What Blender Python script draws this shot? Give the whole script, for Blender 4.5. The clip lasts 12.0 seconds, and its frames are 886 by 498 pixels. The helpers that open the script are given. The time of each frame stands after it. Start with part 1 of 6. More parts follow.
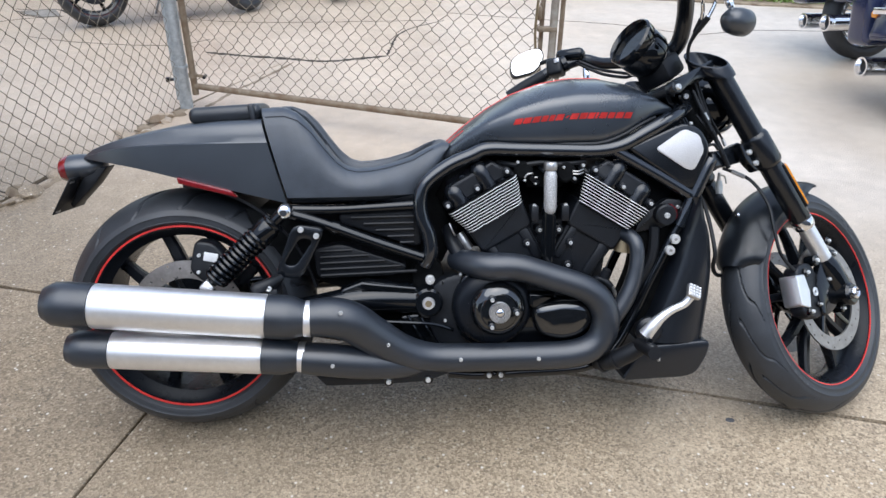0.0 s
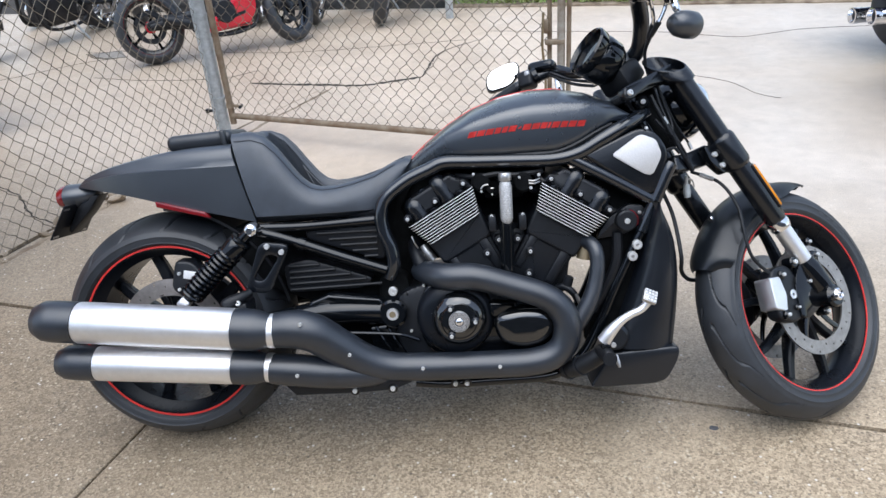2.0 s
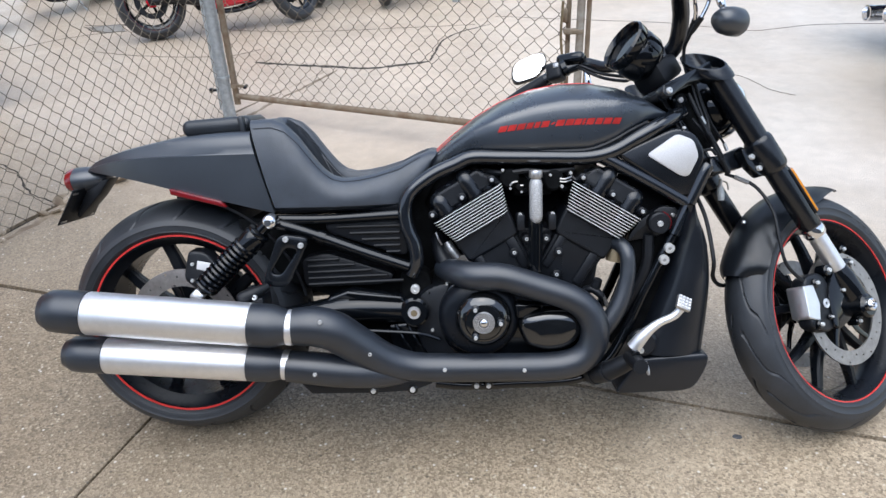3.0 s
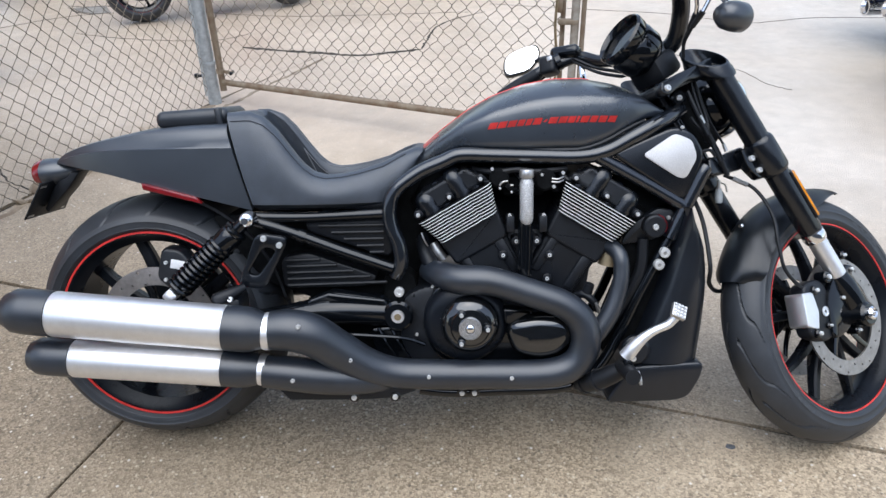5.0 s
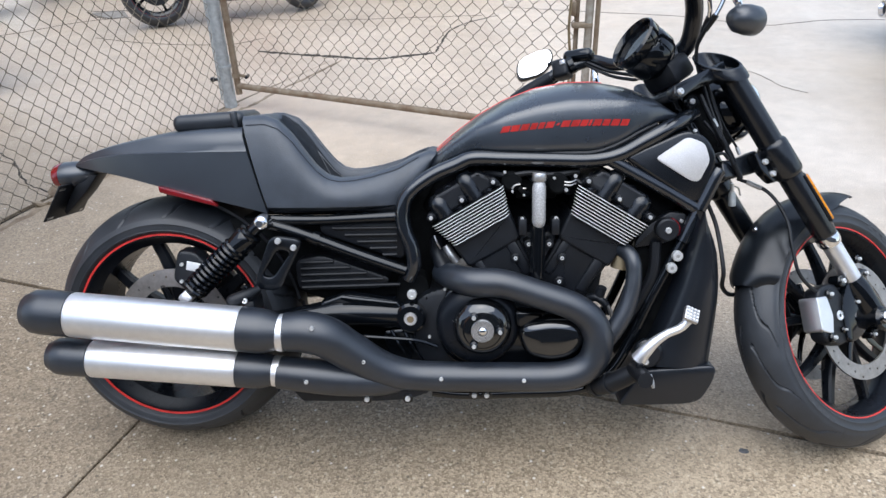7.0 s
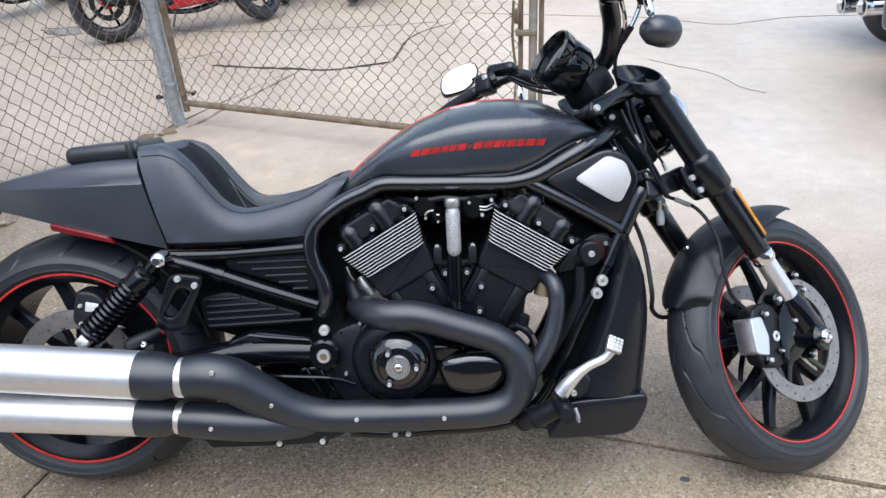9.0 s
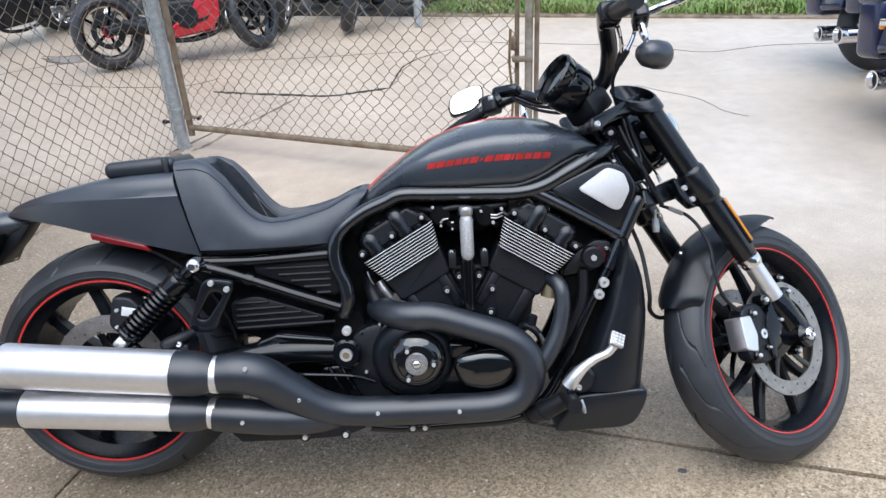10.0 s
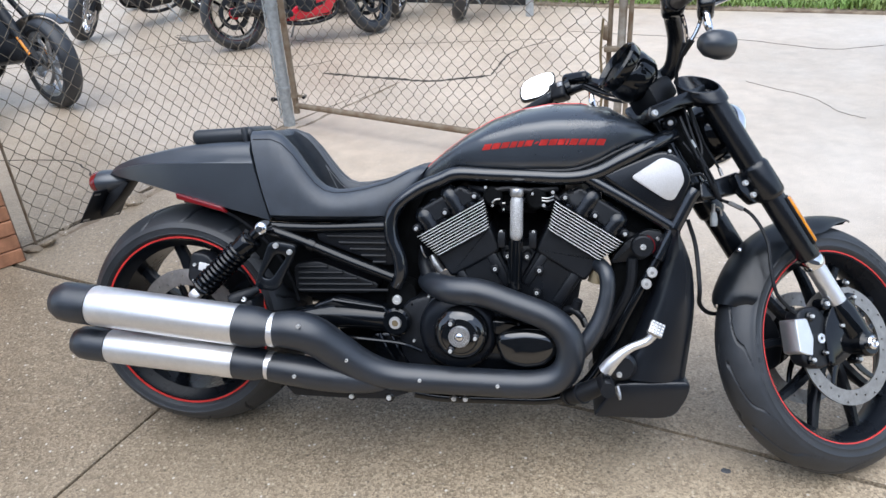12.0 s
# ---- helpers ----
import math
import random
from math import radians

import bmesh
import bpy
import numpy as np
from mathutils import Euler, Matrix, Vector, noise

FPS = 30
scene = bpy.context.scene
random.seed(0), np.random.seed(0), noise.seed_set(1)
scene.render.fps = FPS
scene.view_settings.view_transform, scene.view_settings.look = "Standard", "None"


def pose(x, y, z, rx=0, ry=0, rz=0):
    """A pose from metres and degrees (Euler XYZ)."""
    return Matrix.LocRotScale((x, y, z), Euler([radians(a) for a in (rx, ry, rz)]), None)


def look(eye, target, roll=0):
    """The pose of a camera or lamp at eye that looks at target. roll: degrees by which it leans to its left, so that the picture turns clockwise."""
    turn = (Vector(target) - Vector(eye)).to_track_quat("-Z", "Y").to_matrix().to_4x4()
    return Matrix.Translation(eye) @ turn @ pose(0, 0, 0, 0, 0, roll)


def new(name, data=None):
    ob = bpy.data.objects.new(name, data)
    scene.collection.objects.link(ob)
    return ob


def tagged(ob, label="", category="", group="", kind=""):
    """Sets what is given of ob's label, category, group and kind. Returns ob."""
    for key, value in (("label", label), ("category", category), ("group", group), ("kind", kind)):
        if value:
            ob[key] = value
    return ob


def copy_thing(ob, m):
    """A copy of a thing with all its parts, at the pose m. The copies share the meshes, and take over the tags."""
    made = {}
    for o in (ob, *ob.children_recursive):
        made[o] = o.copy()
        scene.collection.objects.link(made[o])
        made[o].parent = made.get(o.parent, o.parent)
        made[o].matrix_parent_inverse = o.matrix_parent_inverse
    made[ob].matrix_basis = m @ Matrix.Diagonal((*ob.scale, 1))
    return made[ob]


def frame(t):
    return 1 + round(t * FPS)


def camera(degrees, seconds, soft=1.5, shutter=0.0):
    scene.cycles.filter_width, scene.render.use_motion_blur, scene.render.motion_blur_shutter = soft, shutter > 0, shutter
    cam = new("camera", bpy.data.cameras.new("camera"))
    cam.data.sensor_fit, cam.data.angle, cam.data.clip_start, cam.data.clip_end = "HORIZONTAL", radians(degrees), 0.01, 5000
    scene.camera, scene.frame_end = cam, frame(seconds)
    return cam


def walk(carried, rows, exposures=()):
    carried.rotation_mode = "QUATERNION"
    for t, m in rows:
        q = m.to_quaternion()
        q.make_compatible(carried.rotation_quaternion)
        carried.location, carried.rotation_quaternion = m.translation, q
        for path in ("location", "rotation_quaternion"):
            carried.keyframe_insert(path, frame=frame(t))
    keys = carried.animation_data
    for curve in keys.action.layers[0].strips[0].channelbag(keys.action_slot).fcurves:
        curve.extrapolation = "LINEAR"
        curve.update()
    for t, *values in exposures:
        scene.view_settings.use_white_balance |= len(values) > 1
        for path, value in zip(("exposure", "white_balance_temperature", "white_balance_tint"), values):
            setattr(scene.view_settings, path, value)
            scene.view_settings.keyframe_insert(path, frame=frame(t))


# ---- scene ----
cam = camera(62.59, 12.0)
PATH = [
    (0, 0.5594, -1.7309, 1.4323, 60.338, -0.556, -4.043),
    (0.5, 0.5885, -1.7690, 1.4447, 61.317, -0.340, -4.889),
    (1, 0.7203, -1.7765, 1.4471, 62.167, 1.509, -2.849),
    (1.5, 0.8186, -1.7910, 1.4395, 62.625, 2.894, -1.249),
    (2, 0.8593, -1.7932, 1.4352, 61.882, 3.981, 0.668),
    (2.5, 0.8347, -1.7566, 1.4311, 60.853, 3.889, 1.834),
    (3, 0.7733, -1.7193, 1.4382, 60.614, 2.213, 0.834),
    (3.2, 0.7526, -1.7097, 1.4374, 60.611, 1.576, 0.072),
    (4.8, 0.7835, -1.6329, 1.4275, 59.518, 1.115, 0.466),
    (5, 0.7848, -1.6332, 1.4285, 59.596, 1.241, 0.609),
    (5.5, 0.7704, -1.6498, 1.4296, 59.855, 1.168, 0.579),
    (6, 0.7696, -1.6618, 1.4290, 60.316, 1.106, 0.941),
    (6.5, 0.7755, -1.6620, 1.4243, 60.344, 1.364, 0.894),
    (6.7, 0.7782, -1.6576, 1.4273, 60.215, 1.720, 1.760),
    (8.3, 0.8929, -1.5463, 1.4433, 58.614, 1.698, -0.931),
    (8.5, 0.9140, -1.5395, 1.4276, 59.075, 2.083, -1.155),
    (9, 0.9549, -1.5249, 1.4316, 60.013, 2.796, -0.186),
    (9.5, 0.9411, -1.5651, 1.4521, 61.632, 3.209, 0.333),
    (10, 0.8915, -1.6650, 1.4553, 62.095, 2.629, -1.225),
    (10.5, 0.8697, -1.7481, 1.4484, 61.877, 2.233, -0.046),
    (11, 0.9029, -1.7701, 1.4602, 61.654, 1.364, 1.245),
    (11.5, 0.9918, -1.7478, 1.4570, 62.348, 1.922, 5.135),
    (12, 1.0383, -1.7274, 1.4500, 61.807, 3.125, 8.223),
]
walk(cam, [(t, pose(x, y, z, a, b, c)) for t, x, y, z, a, b, c in PATH])

# ---- light: overcast sky with a wide, weak sun ----
world = bpy.data.worlds.new("overcast_sky")
scene.world = world
world.use_nodes = True
wn, wl = world.node_tree.nodes, world.node_tree.links
sky = wn.new("ShaderNodeTexSky")
sky.sky_type = "NISHITA"
sky.sun_disc = False
sky.sun_elevation, sky.sun_rotation = radians(70), radians(190)
sky.dust_density, sky.ozone_density = 0.7, 1.0
grey = wn.new("ShaderNodeHueSaturation")
grey.inputs["Saturation"].default_value = 0.72
wl.new(sky.outputs[0], grey.inputs["Color"])
# an overcast sky is about three times as bright overhead as at the horizon
where = wn.new("ShaderNodeTexCoord")
axes = wn.new("ShaderNodeSeparateXYZ")
wl.new(where.outputs["Generated"], axes.inputs[0])
rise = wn.new("ShaderNodeMapRange")
rise.inputs[1].default_value, rise.inputs[2].default_value = 0.0, 1.0
rise.inputs[3].default_value, rise.inputs[4].default_value = 0.80, 1.25
wl.new(axes.outputs[2], rise.inputs[0])
dome = wn.new("ShaderNodeMix")
dome.data_type, dome.blend_type = "RGBA", "MULTIPLY"
dome.inputs["Factor"].default_value = 1.0
wl.new(grey.outputs[0], dome.inputs["A"])
wl.new(rise.outputs[0], dome.inputs["B"])
wl.new(dome.outputs["Result"], wn["Background"].inputs[0])
wn["Background"].inputs[1].default_value = 0.15
lamp = bpy.data.lights.new("sun", "SUN")
lamp.energy, lamp.angle, lamp.color = 1.6, radians(74), (0.95, 0.985, 1.0)
sun = new("sun", lamp)
sun.matrix_world = look((0.7, -1.9, 7.0), (0.9, 0.2, 0.0))
scene.view_settings.exposure = 1.0


# ---- materials ----
def material(name, color, rough=0.5, metal=0.0, vary=0.0, scale=20.0, bump=0.0, bump_scale=80.0, rough_vary=0.0,
             second=None, coat=0.0, spec=0.5):
    m = bpy.data.materials.new(name)
    m.use_nodes = True
    nt = m.node_tree
    b = nt.nodes["Principled BSDF"]
    b.inputs["Base Color"].default_value = (*color, 1)
    b.inputs["Roughness"].default_value = rough
    b.inputs["Metallic"].default_value = metal
    b.inputs["Specular IOR Level"].default_value = spec
    b.inputs["Coat Weight"].default_value = coat
    b.inputs["Coat Roughness"].default_value = 0.08
    tc = nt.nodes.new("ShaderNodeTexCoord")
    if vary or second:
        n = nt.nodes.new("ShaderNodeTexNoise")
        n.inputs["Scale"].default_value = scale
        n.inputs["Detail"].default_value = 6
        n.inputs["Roughness"].default_value = 0.65
        nt.links.new(tc.outputs["Object"], n.inputs["Vector"])
        ramp = nt.nodes.new("ShaderNodeMapRange")
        ramp.inputs[1].default_value, ramp.inputs[2].default_value = 0.35, 0.65
        nt.links.new(n.outputs[0], ramp.inputs[0])
        mix = nt.nodes.new("ShaderNodeMix")
        mix.data_type = "RGBA"
        dark = second or [c * (1 - vary) for c in color]
        lite = color if second else [min(1, c * (1 + vary)) for c in color]
        mix.inputs["A"].default_value, mix.inputs["B"].default_value = (*dark, 1), (*lite, 1)
        nt.links.new(ramp.outputs[0], mix.inputs["Factor"])
        nt.links.new(mix.outputs["Result"], b.inputs["Base Color"])
        if rough_vary:
            rr = nt.nodes.new("ShaderNodeMapRange")
            rr.inputs[3].default_value, rr.inputs[4].default_value = rough - rough_vary, rough + rough_vary
            nt.links.new(n.outputs[0], rr.inputs[0])
            nt.links.new(rr.outputs[0], b.inputs["Roughness"])
    if bump:
        n2 = nt.nodes.new("ShaderNodeTexNoise")
        n2.inputs["Scale"].default_value = bump_scale
        n2.inputs["Detail"].default_value = 4
        nt.links.new(tc.outputs["Object"], n2.inputs["Vector"])
        bp = nt.nodes.new("ShaderNodeBump")
        bp.inputs["Strength"].default_value = bump
        bp.inputs["Distance"].default_value = 0.002
        nt.links.new(n2.outputs[0], bp.inputs["Height"])
        nt.links.new(bp.outputs[0], b.inputs["Normal"])
    return m


def concrete(name):
    """Weathered concrete: a rough aggregate apron that passes into a paler, smoother lot; broad stains, small stones,
    fine pits, painted shade.
    """
    m = bpy.data.materials.new(name)
    m.use_nodes = True
    nt = m.node_tree
    b = nt.nodes["Principled BSDF"]
    tc = nt.nodes.new("ShaderNodeTexCoord")

    def noise_of(scale, detail, r=0.6):
        n = nt.nodes.new("ShaderNodeTexNoise")
        n.inputs["Scale"].default_value, n.inputs["Detail"].default_value = scale, detail
        n.inputs["Roughness"].default_value = r
        nt.links.new(tc.outputs["Object"], n.inputs["Vector"])
        return n.outputs[0]

    def ranged(src, a, b2, c=0.0, d=1.0):
        r = nt.nodes.new("ShaderNodeMapRange")
        for i, v in enumerate((a, b2, c, d)):
            r.inputs[i + 1].default_value = v
        nt.links.new(src, r.inputs[0])
        return r.outputs[0]

    def socket(node, sock, v):
        if isinstance(v, (tuple, float)):
            node.inputs[sock].default_value = v
        else:
            nt.links.new(v, node.inputs[sock])

    def mixed(fac, a, b2, mode="MIX"):
        x = nt.nodes.new("ShaderNodeMix")
        x.data_type, x.blend_type = "RGBA", mode
        for sock, v in (("Factor", fac), ("A", a), ("B", b2)):
            socket(x, sock, v)
        return x.outputs["Result"]

    def math_of(op, a, b2):
        x = nt.nodes.new("ShaderNodeMath")
        x.operation = op
        socket(x, 0, a)
        socket(x, 1, b2)
        return x.outputs[0]

    # how far across the lot, along the slabs' own direction
    dot = nt.nodes.new("ShaderNodeVectorMath")
    dot.operation = "DOT_PRODUCT"
    dot.inputs[1].default_value = (.2966, .955, 0)
    nt.links.new(tc.outputs["Object"], dot.inputs[0])
    across = math_of("ADD", dot.outputs["Value"], math_of("MULTIPLY", noise_of(1.1, 4.0), 1.2))
    finish = ranged(across, 0.75, 2.5)
    broad = ranged(noise_of(0.9, 5.0), 0.36, 0.64)
    rough_tone = mixed(broad, (0.285, 0.211, 0.133, 1), (0.352, 0.268, 0.176, 1))
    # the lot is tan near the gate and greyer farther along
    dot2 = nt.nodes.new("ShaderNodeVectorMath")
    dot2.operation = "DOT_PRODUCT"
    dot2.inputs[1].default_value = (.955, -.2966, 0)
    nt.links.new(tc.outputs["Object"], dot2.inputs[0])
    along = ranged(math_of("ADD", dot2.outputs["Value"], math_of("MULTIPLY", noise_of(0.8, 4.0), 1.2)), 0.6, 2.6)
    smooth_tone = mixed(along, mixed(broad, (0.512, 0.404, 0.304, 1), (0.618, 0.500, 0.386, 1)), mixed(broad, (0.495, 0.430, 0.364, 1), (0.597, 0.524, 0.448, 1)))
    base = mixed(finish, rough_tone, smooth_tone)
    vor = nt.nodes.new("ShaderNodeTexVoronoi")
    vor.inputs["Scale"].default_value = 175
    nt.links.new(tc.outputs["Object"], vor.inputs["Vector"])
    sep = nt.nodes.new("ShaderNodeSeparateColor")
    nt.links.new(vor.outputs["Color"], sep.inputs[0])
    stone = mixed(sep.outputs[0], (0.105, 0.078, 0.048, 1), (0.45, 0.355, 0.245, 1))
    patch = ranged(noise_of(5.0, 4.0), 0.35, 0.7, 0.62, 0.82)
    col = mixed(math_of("MULTIPLY", patch, ranged(finish, 0.0, 1.0, 1.0, 0.16)), base, stone)
    fine = ranged(noise_of(240.0, 2.0), 0.3, 0.7, 0.74, 1.24)
    col = mixed(ranged(finish, 0.0, 1.0, 0.9, 0.35), col, fine, "MULTIPLY")
    blot = ranged(noise_of(2.3, 6.0, 0.7), 0.58, 0.72, 0.0, 0.16)
    col = mixed(blot, col, (0.14, 0.12, 0.095, 1))
    mottle = ranged(noise_of(9.0, 5.0, 0.6), 0.3, 0.7, 0.88, 1.10)
    col = mixed(0.85, col, mottle, "MULTIPLY")
    tan = ranged(noise_of(0.55, 3.0), 0.55, 0.7, 0.0, 0.35)
    col = mixed(tan, col, (0.40, 0.33, 0.24, 1))
    # a tan, damp stain where water dries in the lot
    far = nt.nodes.new("ShaderNodeVectorMath")
    far.operation = "DISTANCE"
    far.inputs[1].default_value = (4.1, 2.5, 0)
    nt.links.new(tc.outputs["Object"], far.inputs[0])
    damp = ranged(math_of("ADD", far.outputs["Value"], math_of("MULTIPLY", noise_of(1.4, 5.0), 1.6)), 1.5, 2.3, 0.45, 0.0)
    col = mixed(damp, col, (0.44, 0.35, 0.26, 1))
    # shade towards the brick wall, multiplied into the lot's colour
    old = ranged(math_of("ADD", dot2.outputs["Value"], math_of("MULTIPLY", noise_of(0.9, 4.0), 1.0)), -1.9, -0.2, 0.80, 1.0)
    # apron colour darkened left and brightened right, standing in for light
    apron_light = ranged(math_of("ADD", dot2.outputs["Value"], math_of("MULTIPLY", noise_of(1.3, 4.0), 0.9)), 0.0, 2.4, 0.73, 1.22)
    col = mixed(finish, mixed(1.0, col, apron_light, "MULTIPLY"), mixed(1.0, col, old, "MULTIPLY"))
    # loose chips in the aggregate, pale and dark
    chip = nt.nodes.new("ShaderNodeTexVoronoi")
    chip.inputs["Scale"].default_value = 88
    nt.links.new(tc.outputs["Object"], chip.inputs["Vector"])
    pick = nt.nodes.new("ShaderNodeSeparateColor")
    nt.links.new(chip.outputs["Color"], pick.inputs[0])
    shape = ranged(chip.outputs["Distance"], 0.28, 0.42, 1.0, 0.0)
    keep = ranged(finish, 0.0, 1.0, 0.6, 0.12)
    pale = math_of("MULTIPLY", math_of("MULTIPLY", shape, ranged(pick.outputs[0], 0.84, 0.90)), keep)
    dark_chip = math_of("MULTIPLY", math_of("MULTIPLY", shape, ranged(pick.outputs[1], 0.84, 0.90)), keep)
    col = mixed(pale, col, (0.56, 0.48, 0.36, 1))
    col = mixed(dark_chip, col, (0.055, 0.043, 0.032, 1))
    # scattered pale grains of quartz
    v2 = nt.nodes.new("ShaderNodeTexVoronoi")
    v2.inputs["Scale"].default_value = 24
    nt.links.new(tc.outputs["Object"], v2.inputs["Vector"])
    col = mixed(ranged(v2.outputs["Distance"], 0.07, 0.11, 0.8, 0.0), col, (0.66, 0.61, 0.54, 1))
    nt.links.new(col, b.inputs["Base Color"])
    wet = ranged(noise_of(1.7, 5.0), 0.35, 0.65, -0.12, 0.1)
    nt.links.new(math_of("ADD", wet, ranged(finish, 0.0, 1.0, 0.62, 0.42)), b.inputs["Roughness"])
    bp = nt.nodes.new("ShaderNodeBump")
    bp.inputs["Strength"].default_value, bp.inputs["Distance"].default_value = 0.6, 0.0025
    nt.links.new(vor.outputs["Distance"], bp.inputs["Height"])
    bp2 = nt.nodes.new("ShaderNodeBump")
    bp2.inputs["Strength"].default_value, bp2.inputs["Distance"].default_value = 0.35, 0.004
    nt.links.new(noise_of(40.0, 5.0), bp2.inputs["Height"])
    nt.links.new(bp.outputs[0], bp2.inputs["Normal"])
    nt.links.new(bp2.outputs[0], b.inputs["Normal"])
    return m


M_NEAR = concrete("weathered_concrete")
M_SOIL = material("joint_soil", (0.028, 0.022, 0.016), 0.95, vary=0.5, scale=30, bump=0.8, bump_scale=60)
M_MATTE = material("denim_black_paint", (0.022, 0.028, 0.037), 0.36, spec=1.0, vary=0.12, scale=9, bump=0.03, bump_scale=900, rough_vary=0.04)
M_SATIN = material("satin_black_coating", (0.0125, 0.0165, 0.0235), 0.38, spec=0.85, vary=0.2, scale=14, bump=0.05, bump_scale=700, rough_vary=0.06)
M_GLOSS = material("gloss_black_paint", (0.003, 0.0038, 0.0052), 0.07, spec=0.42, vary=0.2, scale=12, coat=0.15, rough_vary=0.05)
M_COVER = material("polished_black_cover", (0.003, 0.0036, 0.0046), 0.05, spec=0.8, vary=0.2, scale=12, coat=0.6, rough_vary=0.03)
M_FENDER = material("black_fender_paint", (0.013, 0.0165, 0.022), 0.3, spec=0.9, vary=0.12, scale=9, rough_vary=0.04)
M_FRAME = material("black_frame_enamel", (0.007, 0.009, 0.0125), 0.13, spec=0.85, coat=0.1, vary=0.2, scale=12, rough_vary=0.05)
M_TANK = material("denim_black_tank", (0.021, 0.027, 0.036), 0.28, spec=1.0, vary=0.12, scale=9, bump=0.02, bump_scale=900, coat=0.2, rough_vary=0.04)
M_CASE = material("black_engine_casting", (0.0055, 0.0068, 0.0095), 0.42, spec=0.4, vary=0.3, scale=30, bump=0.25, bump_scale=500)
M_PLAST = material("black_plastic", (0.0055, 0.0065, 0.0088), 0.48, spec=0.35, vary=0.2, scale=25, bump=0.12, bump_scale=600)
M_SEAT = material("black_vinyl", (0.037, 0.045, 0.058), 0.46, spec=0.65, vary=0.15, scale=18, bump=0.25, bump_scale=420, rough_vary=0.05)
# darker than the seat vinyl: the scoop's shade is part of this colour
M_PANEL = material("grained_vinyl", (0.028, 0.034, 0.043), 0.58, spec=0.4, vary=0.2, scale=20, bump=0.4, bump_scale=260)
M_TYRE = material("tyre_rubber", (0.019, 0.022, 0.027), 0.5, spec=0.6, vary=0.3, scale=10, bump=0.15, bump_scale=300, rough_vary=0.08)
M_RED = material("red_stripe_paint", (0.66, 0.04, 0.034), 0.4, vary=0.15, scale=30)
M_ALU = material("brushed_aluminium", (0.88, 0.88, 0.89), 0.45, metal=1.0, vary=0.03, scale=60, bump=0.05, bump_scale=1500, rough_vary=0.03)
M_FIN = material("machined_fin_edge", (0.93, 0.93, 0.94), 0.36, metal=0.35, vary=0.1, scale=80)
M_CHROME = material("chrome", (0.82, 0.82, 0.83), 0.1, metal=1.0, vary=0.05, scale=20)
M_STEEL = material("brake_steel", (0.50, 0.49, 0.48), 0.36, metal=0.85, vary=0.2, scale=60, bump=0.1, bump_scale=900)
M_DISC = material("worn_disc_steel", (0.33, 0.31, 0.295), 0.4, metal=0.85, vary=0.15, scale=50, bump=0.1, bump_scale=900)
M_MESH = material("perforated_steel", (0.66, 0.65, 0.65), 0.42, metal=0.5, vary=0.1, scale=500, bump=0.5, bump_scale=700)
M_AMBER = material("amber_lens", (0.72, 0.26, 0.02), 0.18, vary=0.2, scale=60, coat=0.5)
M_REDLENS = material("red_lens", (0.17, 0.007, 0.010), 0.16, vary=0.2, scale=60, coat=0.5)
M_MIRROR = material("mirror_glass", (0.93, 0.94, 0.95), 0.02, metal=1.0)
M_BRASS = material("dull_brass", (0.30, 0.235, 0.145), 0.5, metal=0.8, vary=0.2)
M_GALV = material("galvanised_steel", (0.40, 0.425, 0.435), 0.52, metal=0.3, vary=0.22, scale=30, bump=0.1, bump_scale=200, rough_vary=0.1)
M_RUST = material("weathered_steel", (0.27, 0.22, 0.16), 0.7, metal=0.25, scale=14, second=(0.16, 0.10, 0.06), bump=0.3, bump_scale=160)
M_WIRE = material("old_fence_wire", (0.175, 0.15, 0.118), 0.8, spec=0.2, vary=0.5, scale=6)
M_BRICK = material("red_brick", (0.40, 0.185, 0.10), 0.85, vary=0.3, scale=14, bump=0.6, bump_scale=120)
M_MORTAR = material("mortar", (0.19, 0.115, 0.075), 0.9, vary=0.2, scale=40, bump=0.5, bump_scale=150)
M_GRASS = material("grass_blade", (0.15, 0.26, 0.05), 0.6, scale=2.2, second=(0.24, 0.28, 0.09))
M_CURB = material("earthy_kerb", (0.30, 0.24, 0.17), 0.9, scale=9, second=(0.13, 0.09, 0.06), bump=0.6, bump_scale=50)
M_REDFAIR = material("red_fairing_paint", (0.50, 0.006, 0.020), 0.22, vary=0.05, scale=8, coat=0.5)
M_BLUE = material("deep_blue_paint", (0.012, 0.019, 0.058), 0.2, vary=0.1, scale=8, coat=0.5)
M_SILVER = material("silver_wheel_paint", (0.45, 0.46, 0.47), 0.35, metal=0.6, vary=0.1, scale=20)
M_YARD = material("weathered_wall", (0.10, 0.105, 0.115), 0.85, vary=0.4, scale=1.2, bump=0.4, bump_scale=30)
M_POST = material("weathered_pale_paint", (0.40, 0.375, 0.33), 0.6, metal=0.2, scale=16, second=(0.24, 0.19, 0.14), bump=0.2, bump_scale=140)
M_RIM = material("black_wheel_paint", (0.006, 0.0075, 0.0105), 0.28, spec=0.2, vary=0.2, scale=12, rough_vary=0.05)
M_SEMI = material("semi_gloss_black_paint", (0.0045, 0.0058, 0.0082), 0.24, spec=0.6, vary=0.2, scale=12, rough_vary=0.05)
M_SHROUD = material("black_moulded_plastic", (0.0068, 0.0088, 0.0128), 0.3, spec=0.55, vary=0.15, scale=10, bump=0.04, bump_scale=700, rough_vary=0.05)
# near-black for recessed parts; the shade they lie in is put into the colour
M_DULL = material("recess_shade_black", (0.005, 0.0055, 0.006), 0.8, spec=0.08, vary=0.4, scale=25, bump=0.4, bump_scale=200)
M_BOLT = material("zinc_plated_bolt", (0.74, 0.74, 0.73), 0.36, metal=0.6, vary=0.15, scale=40)
